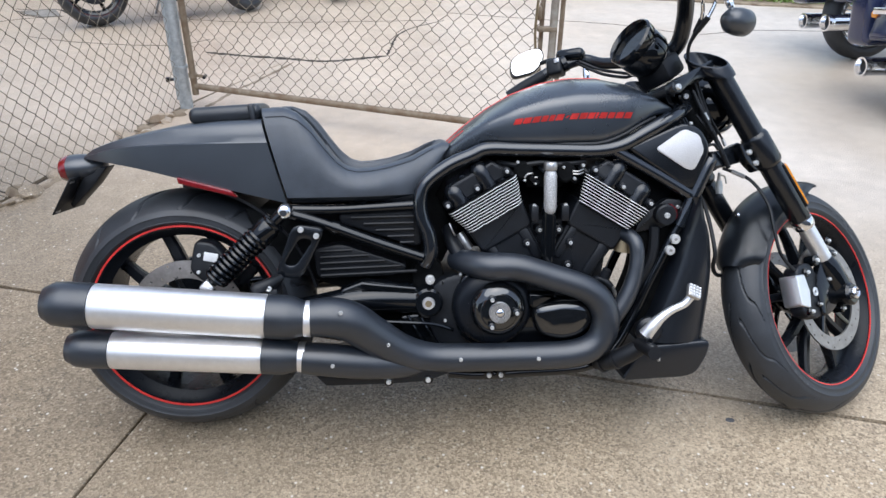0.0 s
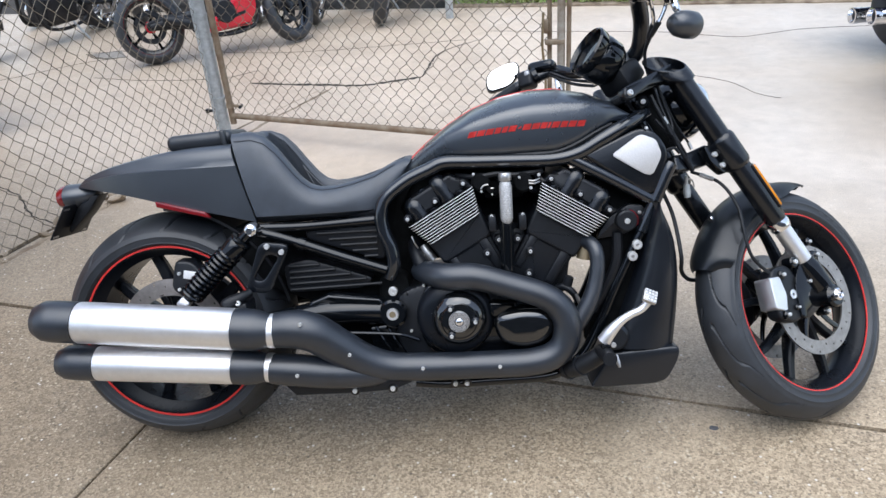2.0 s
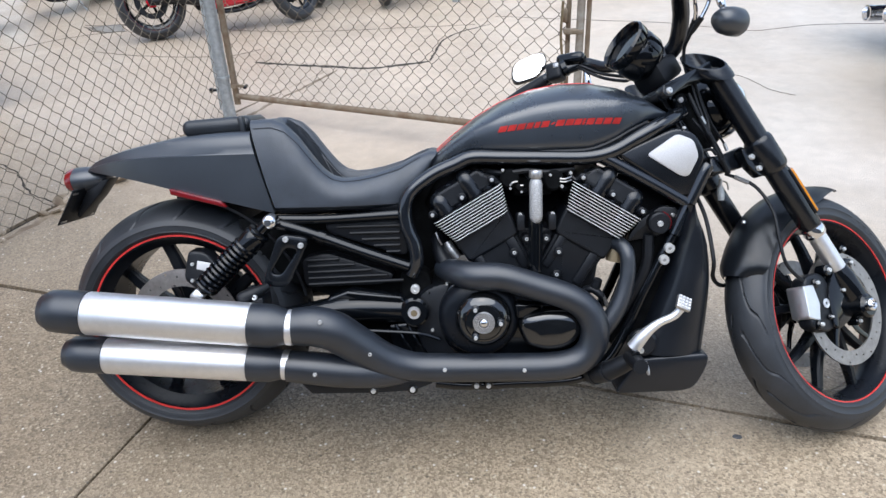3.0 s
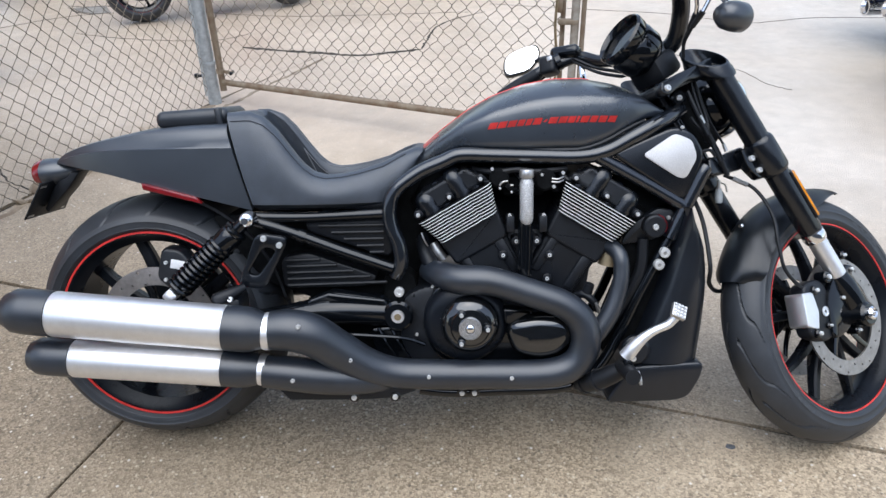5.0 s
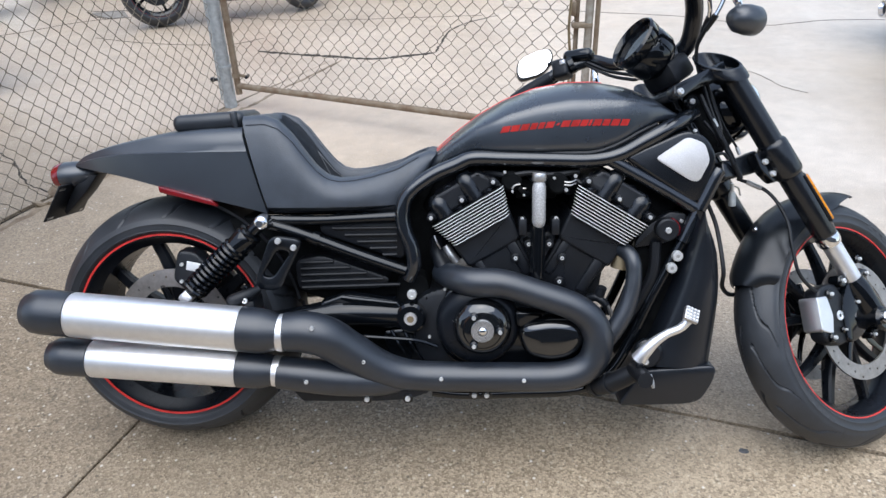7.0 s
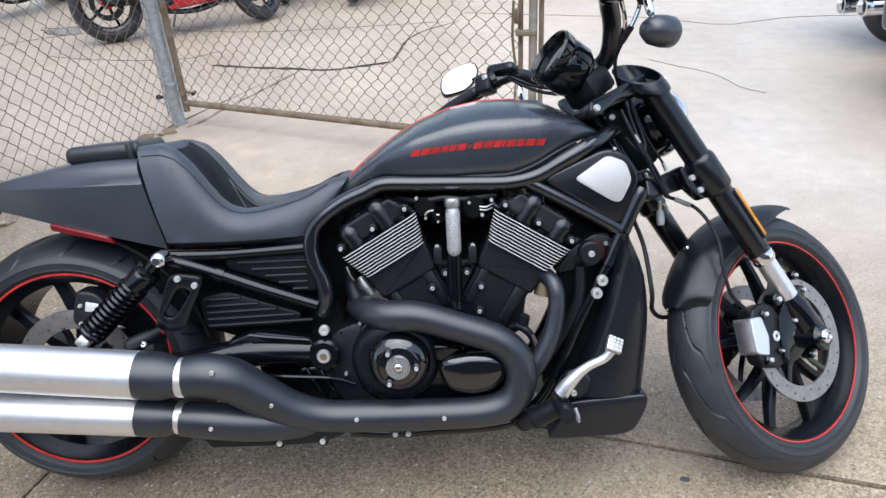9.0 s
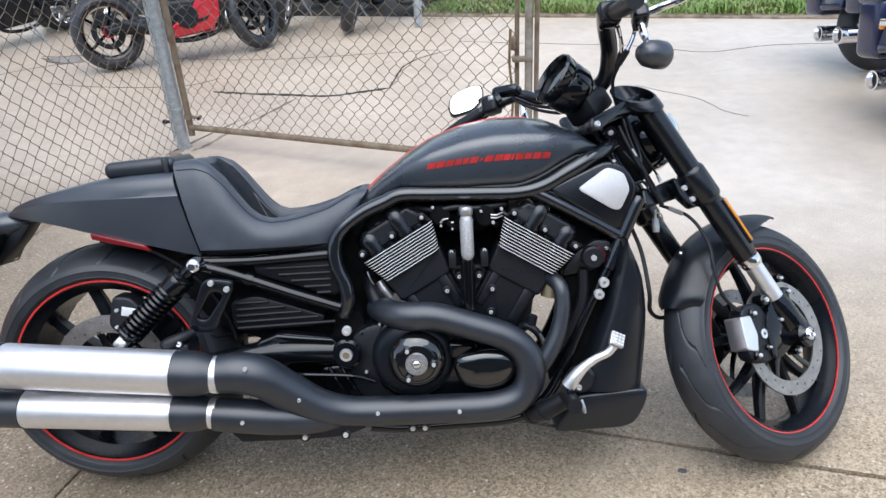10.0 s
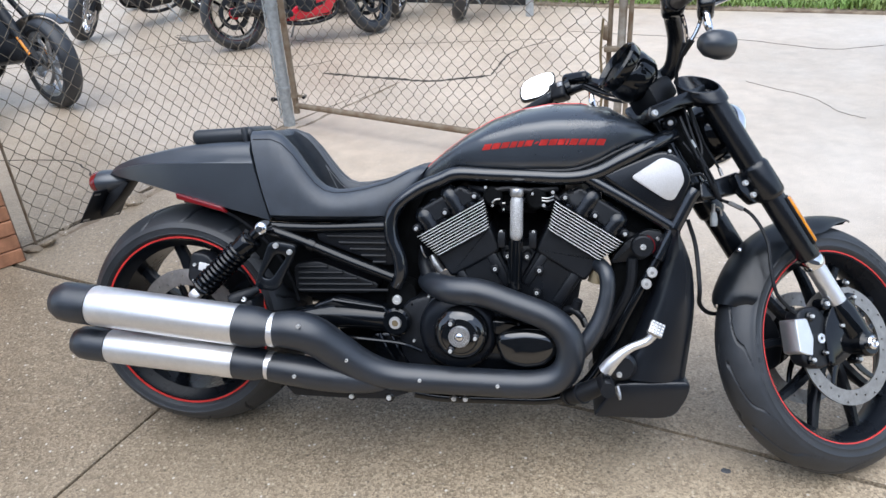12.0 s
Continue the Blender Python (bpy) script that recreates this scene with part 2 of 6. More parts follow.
M_COVERPLATE = material("dull_steel_plate", (0.20, 0.18, 0.155), 0.75, vary=0.3, scale=8, bump=0.3, bump_scale=60)
M_PILL = material("speckled_silver", (0.52, 0.52, 0.52), 0.45, metal=0.6, vary=0.35, scale=420, bump=0.8, bump_scale=380)
M_PAD = material("dark_pad_vinyl", (0.015, 0.018, 0.023), 0.4, spec=0.6, vary=0.15, scale=18, bump=0.2, bump_scale=420)
M_MARK = material("moulded_rubber_mark", (0.034, 0.037, 0.043), 0.55)
M_GUM = material("old_gum", (0.075, 0.078, 0.085), 0.8, vary=0.3, scale=120)
M_WHITE = material("white_label", (0.7, 0.7, 0.7), 0.5, vary=0.1, scale=60)


# ---- geometry helpers ----
def part(name, bm, mat, parent=None, label="", smooth=35.0):
    me = bpy.data.meshes.new(name)
    bmesh.ops.recalc_face_normals(bm, faces=bm.faces)
    bm.to_mesh(me)
    bm.free()
    me.materials.append(mat)
    if smooth:
        me.polygons.foreach_set("use_smooth", [True] * len(me.polygons))
        me.set_sharp_from_angle(angle=radians(smooth))
    ob = new(name, me)
    ob.parent = parent
    if label:
        tagged(ob, label)
    return ob


def thing(name, m, label, category, group="", kind=""):
    e = new(name)
    e.empty_display_size = 0.1
    e.matrix_basis = m
    return tagged(e, label, category, group, kind)


def put(bm, m):
    bmesh.ops.transform(bm, matrix=m, verts=bm.verts)
    return bm


def join(*bms):
    out = bmesh.new()
    for b in bms:
        me = bpy.data.meshes.new("tmp")
        b.to_mesh(me)
        out.from_mesh(me)
        bpy.data.meshes.remove(me)
        b.free()
    return out


def grid_mesh(rings, closed=True, caps=True):
    """Skin over rings of equally many points."""
    bm = bmesh.new()
    vs = [[bm.verts.new(p) for p in r] for r in rings]
    n = len(vs[0])
    for a, b in zip(vs, vs[1:]):
        for i in range(n if closed else n - 1):
            j = (i + 1) % n
            bm.faces.new((a[i], a[j], b[j], b[i]))
    if caps and closed:
        bm.faces.new(vs[0])
        bm.faces.new(vs[-1])
    return bm


def spline(pts, per=6):
    """Points on a smooth curve through the given points (any number of columns)."""
    p = np.array(pts, float)
    if len(p) < 3:
        return p
    q = np.vstack([2 * p[0] - p[1], p, 2 * p[-1] - p[-2]])
    out = []
    for i in range(1, len(q) - 2):
        a, b, c, d = q[i - 1:i + 3]
        for k in range(per):
            t = k / per
            out.append(0.5 * (2 * b + (c - a) * t + (2 * a - 5 * b + 4 * c - d) * t * t + (3 * b - a - 3 * c + d) * t ** 3))
    out.append(p[-1])
    return np.array(out)


def tube(pts, r, seg=12, per=6, squash=1.0):
    """A round bar along a smooth curve. r: one radius, or one for each point."""
    rr = r if isinstance(r, (list, tuple)) else [r] * len(pts)
    path = spline([(*p, q) for p, q in zip(pts, rr)], per)
    rings, up = [], None
    for i, row in enumerate(path):
        a, b = path[max(0, i - 1)][:3], path[min(len(path) - 1, i + 1)][:3]
        d = Vector(b - a).normalized()
        if up is None:
            up = d.orthogonal().normalized()
        up = (up - d * up.dot(d)).normalized()
        side = d.cross(up)
        rings.append([Vector(row[:3]) + (up * math.cos(t) + side * math.sin(t)) * row[3] for t in
                      [2 * math.pi * k / seg for k in range(seg)]])
    return grid_mesh(rings)


def lathe(profile, seg=32, m=None, arc=2 * math.pi):
    """Turn a profile of (radius, height) round z; a closed outline is made when it ends where it starts."""
    bm = bmesh.new()
    full = abs(arc - 2 * math.pi) < 1e-6
    count = seg if full else seg + 1
    cols = []
    for k in range(count):
        t = arc * k / seg
        cols.append([bm.verts.new((r * math.cos(t), r * math.sin(t), h)) for r, h in profile])
    for k in range(seg):
        a, b = cols[k], cols[(k + 1) % count]
        for i in range(len(profile) - 1):
            bm.faces.new((a[i], b[i], b[i + 1], a[i + 1]))
    bmesh.ops.remove_doubles(bm, verts=bm.verts, dist=1e-6)
    return put(bm, m) if m else bm


def disc(r, h, m, seg=24, bevel=0.002):
    """A solid round plate or drum, its axis along local z, from 0 to h."""
    return lathe([(0, 0), (r, 0), (r, h - bevel), (r - bevel, h), (0, h)], seg, m)


def side(x, y, z):
    """Pose whose local z points out to the right flank (-y)."""
    return pose(x, y, z, 90, 0, 0)


def rbox(size, m, bevel=0.004, seg=2):
    bm = bmesh.new()
    bmesh.ops.create_cube(bm, size=1)
    bmesh.ops.scale(bm, vec=size, verts=bm.verts)
    if bevel:
        bmesh.ops.bevel(bm, geom=bm.edges[:], offset=bevel, segments=seg, affect="EDGES", profile=0.5)
    return put(bm, m)


def prism(poly, y0, y1, bevel=0.004, seg=2):
    """A plate with the outline poly of (x, z), between y0 (right) and y1."""
    bm = bmesh.new()
    a = [bm.verts.new((x, y0, z)) for x, z in poly]
    b = [bm.verts.new((x, y1, z)) for x, z in poly]
    n = len(poly)
    bm.faces.new(a)
    bm.faces.new(b)
    for i in range(n):
        bm.faces.new((a[i], a[(i + 1) % n], b[(i + 1) % n], b[i]))
    bmesh.ops.recalc_face_normals(bm, faces=bm.faces)
    if bevel:
        bmesh.ops.bevel(bm, geom=bm.edges[:], offset=bevel, segments=seg, affect="EDGES", profile=0.5)
    return bm


def rounded(poly, r=0.02, n=4):
    """The outline with its corners rounded."""
    out = []
    k = len(poly)
    for i in range(k):
        p, a, b = Vector(poly[i]), Vector(poly[i - 1]), Vector(poly[(i + 1) % k])
        ra = min(r, (a - p).length * 0.45)
        rb = min(r, (b - p).length * 0.45)
        s, e = p + (a - p).normalized() * ra, p + (b - p).normalized() * rb
        for j in range(n + 1):
            t = j / n
            out.append(tuple(s * (1 - t) ** 2 + p * 2 * t * (1 - t) + e * t * t))
    return out


def bolt(parent, x, y, z, r=0.007, h=0.006, m=None, mat=None, name="bolt"):
    """A domed screw head on the right flank, with a hexagon socket."""
    r *= .76
    bm = lathe([(0, h * 0.45), (r * 0.30, h * 0.45), (r * 0.36, h), (r * 0.88, h * 0.96), (r, h * 0.75), (r, -0.004), (0, -0.004)], 12, side(x, y, z))
    return part(name, put(bm, m) if m else bm, mat or M_BOLT, parent)


def lerp_table(table):
    xs, ys = [p[0] for p in table], [p[1] for p in table]
    return lambda x: float(np.interp(x, xs, ys))


# ---- wheels ----
def tyre_rings(R, rho, amax, bead, seg, grooves, sweep, width, depth):
    """Rings of points of a tyre round z, its tread cut by swept grooves; the last value tells where the rings close."""
    prof = []
    n = 32 if grooves else 16
    for i in range(-n, n + 1):
        a = amax * i / n
        prof.append((R - rho + rho * math.cos(a), rho * math.sin(a), abs(i) / n, 1 if i > 0 else -1))
    hb, rb = abs(prof[-1][1]), prof[-1][0]
    wall = [(rb - (rb - bead) * f, hb * w + d) for f, w, d in ((.12, 1.03, 0), (.25, 1.055, 0), (.28, 1.055, .0012), (.32, 1.06, .0012), (.35, 1.06, 0), (.52, 1.065, 0), (.70, 1.045, 0), (.73, 1.04, .0014), (.80, 1.03, .0014), (.84, 1.02, 0))] + [(bead, hb * 0.95), (bead - 0.004, hb * 0.8)]
    left = [(r, -h, 2, -1) for r, h in reversed(wall)]
    right = [(r, h, 2, 1) for r, h in wall]
    full = left + prof + right
    verts, faces = [], []
    for k in range(seg):
        th = 2 * math.pi * k / seg
        for r, h, q, sgn in full:
            if q <= 0.97 and grooves:
                ph = (th - sweep * (q ** 1.4 - .10 * math.sin(q * 9)) - (0.5 * math.pi / grooves if sgn > 0 else 0)) * grooves / (2 * math.pi)
                d = abs(ph - round(ph)) * 2 * math.pi / grooves * R
                ww = width * (1.12 - .8 * q)
                if 0.1 < q < 0.97 and d < ww:
                    r -= depth * math.cos(d / ww * math.pi / 2) ** .6
            verts.append((r * math.cos(th), r * math.sin(th), h))
    m = len(full)
    for k in range(seg):
        a, b = k * m, ((k + 1) % seg) * m
        for i in range(m - 1):
            faces.append((a + i, b + i, b + i + 1, a + i + 1))
        faces.append((a + m - 1, b + m - 1, b, a))
    return verts, faces


def raw(name, verts, faces, m, mat, parent, smooth=40.0, label=""):
    me = bpy.data.meshes.new(name)
    me.from_pydata([tuple(m @ Vector(v)) for v in verts], [], faces)
    me.materials.append(mat)
    me.polygons.foreach_set("use_smooth", [True] * len(me.polygons))
    me.set_sharp_from_angle(angle=radians(smooth))
    ob = new(name, me)
    ob.parent = parent
    return tagged(ob, label) if label else ob


def drilled_disc(r0, r1, thick, m, holes=28):
    """A brake disc with rows of small holes cut through it."""
    bm = bmesh.new()
    nr, nt_ = 8, holes * 6
    vs = [[bm.verts.new(((r0 + (r1 - r0) * i / nr) * math.cos(2 * math.pi * (k + 0.0) / nt_),
                         (r0 + (r1 - r0) * i / nr) * math.sin(2 * math.pi * (k + 0.0) / nt_), 0)) for i in range(nr + 1)] for k in range(nt_)]
    for k in range(nt_):
        row = (k // 6) % 3
        for i in range(nr):
            if k % 6 == 2 and i == (2, 4, 6)[row]:
                continue
            a, b = vs[k], vs[(k + 1) % nt_]
            bm.faces.new((a[i], b[i], b[i + 1], a[i + 1]))
    ret = bmesh.ops.extrude_face_region(bm, geom=bm.faces[:])
    bmesh.ops.translate(bm, vec=(0, 0, thick), verts=[v for v in ret["geom"] if isinstance(v, bmesh.types.BMVert)])
    return put(bm, m)


def spoke(r0, r1, w0, w1, t0, t1, ang, lean, off):
    """A cast spoke from hub to rim: tapered, swept sideways by lean radians."""
    rings = []
    for k in range(5):
        f = k / 4
        r, a = r0 + (r1 - r0) * f, ang + lean * f
        w, t = w0 + (w1 - w0) * f, t0 + (t1 - t0) * f
        d = Vector((math.cos(a), math.sin(a), 0))
        s = Vector((-d.y, d.x, 0))
        rings.append([d * r + s * u * w + Vector((0, 0, v * t + off)) for u, v in
                      ((-1, -0.6), (-0.6, -1), (0.6, -1), (1, -0.6), (1, 0.6), (0.6, 1), (-0.6, 1), (-1, 0.6))])
    return grid_mesh(rings)


def cast_wheel(name, parent, m, R, rho, amax, bead, half, grooves, sweep, label, wide=0.013):
    """Black cast wheel with five pairs of spokes, a red stripe at each lip, and its tyre."""
    lip = bead + 0.003
    rim = lathe([(lip, half), (lip - 0.008, half - 0.001), (lip - 0.014, half - 0.012), (lip - 0.03, half - 0.03), (lip - 0.034, 0),
                 (lip - 0.03, -half + 0.03), (lip - 0.014, -half + 0.012), (lip - 0.008, -half + 0.001), (lip, -half),
                 (lip, -half + 0.008), (lip - 0.022, 0), (lip, half - 0.008), (lip, half)], 72)
    wheel = part(name, put(rim, m), M_RIM, parent, label)
    part("hub", lathe([(0, half * 0.8 + .02), (0.03, half * 0.8 + .02), (0.036, half * 0.8 + .01), (0.05, half * 0.5), (0.045, 0), (0.05, -half * 0.5),
                       (0.036, -half * 0.8 - .01), (0.03, -half * 0.8 - .02), (0, -half * 0.8 - .02)], 28, m), M_GLOSS, wheel)
    for k in range(5):
        for s in (-1, 1):
            a = 2 * math.pi * k / 5 + s * 0.13 + 0.3
            part("spoke", put(spoke(0.04, lip - 0.028, wide, wide * .75, 0.02, 0.012, a, s * 0.17, half * 0.15), m), M_RIM, wheel)
    for s in (1, -1):
        part("rim_stripe", put(lathe([(lip - 0.0045, half * s), (lip + 0.0005, half * s), (lip + 0.0005, (half + 0.0028) * s), (lip - 0.0045, (half + 0.0028) * s), (lip - 0.0045, half * s)], 96), m),
             M_RED, wheel, "thin red pinstripe round the wheel lip")
    v, f = tyre_rings(R, rho, amax, bead + 0.002, 640, grooves, sweep, 0.0080, 0.008)
    raw("tyre", v, f, m, M_TYRE, wheel, 50, "black rubber tyre with swept grooves")
    return wheel


# ---- the black motorcycle ----
BIKE = thing("motorcycle", pose(0.023, -0.146, 0.007, -18, 0, 0),
             "matte black muscle cruiser motorcycle with red stripes leaning on its stand", "motorcycle")
FRONT = Matrix.Translation((1.7083, 0.0013, 0.285)) @ Matrix.Rotation(radians(35.1), 4, Vector((-math.sin(radians(35)), 0, math.cos(radians(35)))))


# rear wheel, brake, swingarm
RW = side(0, 0, 0.322)
rear = cast_wheel("rear_wheel", BIKE, RW, 0.322, 0.17, radians(41.5), 0.2375, 0.107, 15, 0.22, "wide black rear wheel with red pinstripe", 0.02)
part("brake_disc", drilled_disc(0.100, 0.146, 0.005, side(0, -0.088, 0.322)), M_DISC, rear, "drilled steel brake disc")
part("disc_carrier", put(join(*[spoke(.035, .106, .011, .009, .003, .003, radians(72 * k + 20), .2, 0) for k in range(5)]), side(0, -.09, .322)), M_GLOSS, rear)
cal = part("brake_caliper", prism(rounded([(.022, .45), (.04, .525), (.085, .52), (.118, .48), (.112, .425), (.06, .415)], .015), -.135, -.075, 0.008, 3), M_CASE, BIKE, "black rear brake caliper")
part("caliper_label", rbox((0.034, 0.004, 0.022), pose(0.078, -0.136, 0.484, 0, 12, 0), 0.001), M_WHITE, cal)
for bx, bz in ((0.05, 0.49), (0.046, 0.447), (0.1, 0.44)):
    bolt(cal, bx, -0.136, bz, 0.006)
part("swingarm", join(tube([(0.62, -0.16, 0.365), (0.45, -0.168, 0.372), (0.3, -0.165, 0.35), (0.12, -0.158, 0.328), (-0.03, -0.155, 0.32)], [0.032, 0.034, 0.03, 0.028, 0.024], 14),
                      tube([(0.62, 0.16, 0.365), (0.3, 0.16, 0.35), (-0.03, 0.155, 0.32)], [0.032, 0.03, 0.024], 12),
                      tube([(0.56, -0.16, 0.365), (0.56, 0.16, 0.365)], 0.035, 12, 2)), M_GLOSS, BIKE, "gloss black swingarm")
part("axle_nut", disc(0.018, 0.012, side(0, -0.178, 0.322), 6), M_CHROME, BIKE)

# rear shocks
def shock(s):
    a, b = Vector((0.277, s * 0.205, 0.605)), Vector((0.082, s * 0.2, 0.425))
    d = (a - b).normalized()
    m = Matrix.Translation(b) @ d.to_track_quat("Z", "Y").to_matrix().to_4x4()
    L = (a - b).length
    root = part("rear_shock", lathe([(0, 0.0), (0.012, 0.0), (0.012, 0.03), (0.017, 0.035), (0.017, L * 0.62), (0.028, L * 0.63), (0.03, L * 0.8), (0.026, L * 0.83), (0, L * 0.83)], 20, m), M_GLOSS, BIKE,
                "black rear shock absorber with coil spring")
    coil = [(0.027 * math.cos(t), 0.027 * math.sin(t), 0.025 + 0.6 * L * t / (2 * math.pi * 12)) for t in np.linspace(0, 2 * math.pi * 12, 180)]
    part("coil_spring", put(tube(coil, 0.0052, 6, 1), m), M_GLOSS, root, "gloss black coil spring")
    part("collar", lathe([(0.018, L * 0.84), (0.0285, L * 0.84), (0.0295, L * 0.85), (0.0285, L * 0.865), (0.018, L * 0.875), (0.018, L * 0.84)], 32, m), M_GLOSS, root)
    part("top_eye", lathe([(0, L * 0.86), (0.016, L * 0.86), (0.016, L), (0, L)], 12, m), M_GLOSS, root)
    part("top_bolt", lathe([(0, 0.018), (0.008, 0.018), (0.009, 0.01), (0.013, 0.009), (0.0165, 0.005), (0.0175, 0.0), (0.0175, -0.03), (0, -0.03)], 32, side(a.x, a.y - 0.006, a.z)), M_CHROME, root)
    part("lower_clevis", rbox((0.03, 0.028, 0.03), Matrix.Translation(b) @ m.to_3x3().to_4x4(), 0.006), M_ALU, root)


shock(-1)
shock(1)

# tail fender, lamps, pads
top_z = lerp_table([(-.246, .731), (-.212, .753), (-.14, .777), (-.062, .794), (.016, .809), (.1, .818), (.2, .822), (.3, .822)])
bot_z = lerp_table([(-.246, .726), (-.2, .722), (-.129, .713), (-.065, .700), (.008, .682), (.132, .648), (.189, .629), (.238, .611), (.3, .605)])
half_w = lerp_table([(-.246, .03), (-.2, .065), (-.129, .095), (0, .125), (.13, .14), (.3, .152)])


crease_z = lerp_table([(-.246, .7285), (-.197, .742), (-.1485, .7525), (-.0789, .759), (-.0099, .762), (.0588, .7635), (.13, .765), (.3, .766)])
crease_k = lerp_table([(-.246, 1.0), (-.02, 1.0), (.07, .35), (.13, .0), (.3, .0)])


def fender_ring(x, slant):
    """One section: a flat lower flank, a crease that fades towards the seat, a hollow above it and a rolled top edge."""
    zt, zb, w = top_z(x), bot_z(x), half_w(x)
    zc, k = min(crease_z(x), zt - .006), crease_k(x)
    h = zt - zc
    pts = [(-w * .86, zb + .004), (-w, zb), (-w * 1.015, zb + (zc - zb) * .5), (-w * (1 + .012 * k), zc - .004), (-w * (1 + .012 * k), zc), (-w * (.985 - .035 * k), zc + h * .06), (-w * (.975 - .06 * k), zc + h * .3),
           (-w * (.94 - .06 * k), zc + h * .62), (-w * .86, zt - h * .16), (-w * .80, zt - h * .07), (-w * .72, zt - h * .04), (-w * .4, zt - .001), (0, zt + .002)]
    ring = pts + [(-y, z) for y, z in reversed(pts[:-1])]
    inner = [(w * 0.8, zb + .012), (w * 0.55, zt - .03), (0, zt - .02), (-w * 0.55, zt - .03), (-w * 0.8, zb + .012)]
    if zt - zb < 0.05:
        inner = [(w * 0.8, zb + .003), (w * 0.5, zb + .004), (0, zb + .004), (-w * 0.5, zb + .004), (-w * 0.8, zb + .003)]
    return [Vector((x + slant * (.812 - z), y, z)) for y, z in ring + inner]


xs = [-.246, -.235, -.215, -.19, -.16, -.12, -.08, -.04, 0, .04, .08, .12, .16, .19, .222]
tail = part("tail_fender", grid_mesh([fender_ring(x, 0.27 * max(0, (x + .05) / .272) ** 2) for x in xs]), M_MATTE, BIKE, "matte black pointed tail fender", 28)
refl = part("side_reflector", prism([(.0146, .6857), (.1405, .6513), (.1554, .6347), (.0172, .6707)], -.149, -.130, 0.002), M_REDLENS, BIKE, "long red side reflector")
lampm = pose(-.243, 0, .704, 0, -95, 0)
tl = part("tail_lamp", put(lathe([(0, -.045), (0.02, -.04), (0.035, -.02), (0.044, .01), (0.046, .04), (0.044, .052), (0, .052)], 28), lampm @ Matrix.Diagonal((0.76, 1.05, 1, 1))), M_MATTE, BIKE, "rounded black tail lamp housing")
part("lens", put(lathe([(0, .074), (0.028, .071), (0.041, .063), (0.0455, .052), (0.046, .044), (0, .044)], 28), lampm @ Matrix.Diagonal((0.76, 1.05, 1, 1))), M_REDLENS, tl, "red tail lamp lens")
pl = part("plate_bracket", prism([(-.235, .70), (-.19, .705), (-.225, .66), (-.285, .60), (-.292, .61), (-.262, .665)], -.03, .03, 0.004), M_PLAST, BIKE, "black licence plate bracket without a plate")
pm = pose(-.283, 0, .638, 0, 30, 0)
part("plate_backing", rbox((0.004, 0.19, 0.104), pm, 0.0015), M_PLAST, pl)
for yy, uu in ((-.075, -.044), (-.075, .04), (.07, -.044), (.07, .04)):
    part("slot", rbox((0.0055, 0.028, 0.006), pm @ pose(0, yy, uu), 0.001), M_STEEL, pl)
pad = part("rear_pad", put(join(rbox((0.18, 0.17, 0.042), pose(0, 0, 0), 0.018, 4)), pose(.125, 0, .833, 0, -3, 0)), M_PAD, BIKE, "small black vinyl rear pad")
part("pad_strap", rbox((0.016, 0.19, 0.047), pose(.194, 0, .835, 0, -10, 0), 0.006, 3), M_PAD, pad)

# seat: a scooped solo saddle
rim_z = lerp_table([(.224, .846), (.281, .848), (.31, .836), (.335, .806), (.36, .762), (.385, .725), (.41, .704), (.44, .696), (.48, .698), (.528, .706), (.586, .723), (.63, .744), (.668, .757), (.682, .752)])
low_z = lerp_table([(.224, .625), (.28, .625), (.59, .626), (.628, .662), (.662, .712), (.682, .744)])
seat_w = lerp_table([(.224, .150), (.3, .157), (.4, .165), (.5, .16), (.58, .14), (.64, .115), (.682, .09)])


def seat_ring(x):
    zr, zb, w = rim_z(x), low_z(x), seat_w(x)
    h = zr - zb
    dip = (0.062 + 0.05 * min(1, max(0, (.52 - x) / .1))) * min(1, max(0, (x - .262) / .075)) * min(1, max(0, (.665 - x) / .13))
    pts = [(-w * .9, zb - .004), (-w, zb + .006), (-w * 1.02, zb + h * .3), (-w * .985, zb + h * .55), (-w * .91, zb + h * .80), (-w * .81, zr - h * .055), (-w * .70, zr - h * .008), (-w * .63, zr),
           (-w * .60, zr - dip * .05), (-w * .575, zr - dip * .28), (-w * .54, zr - dip * .62), (-w * .47, zr - dip * .90), (-w * .3, zr - dip), (0, zr - dip * 1.03)]
    ring = pts + [(-y, z) for y, z in reversed(pts[:-1])]
    sl = 0.27 * max(0, 1 - (x - .224) / .3)
    return [Vector((x + sl * (.812 - z), y, z)) for y, z in ring]


SEAT_X = np.linspace(.229, .682, 52)
seat = part("seat", grid_mesh([seat_ring(x) for x in SEAT_X]), M_SEAT, BIKE, "black vinyl scooped solo seat with stitching", 42)
# the sat-on panel, a rougher vinyl let into the scoop, shade in its colour
bm = bmesh.new()
rows = [[bm.verts.new(p + Vector((0, 0, .0012))) for p in seat_ring(x)[9:18]] for x in SEAT_X[5:-4]]
for a, b in zip(rows, rows[1:]):
    for i in range(8):
        bm.faces.new((a[i], a[i + 1], b[i + 1], b[i]))
bmesh.ops.solidify(bm, geom=bm.faces[:], thickness=0.002)
part("seat_panel", bm, M_PANEL, seat, "grained vinyl panel of the scoop, shade in its colour", 42)


def seam(f, x0, x1, off=-.0008, lift=.0008):
    """A line of thread along the skin, f points round the section."""
    pts = []
    for x in np.linspace(x0, x1, 44):
        r = seat_ring(x)
        i = int(f)
        p = r[i].lerp(r[i + 1], f - i)
        pts.append(p + Vector((0, off, lift)))
    return pts


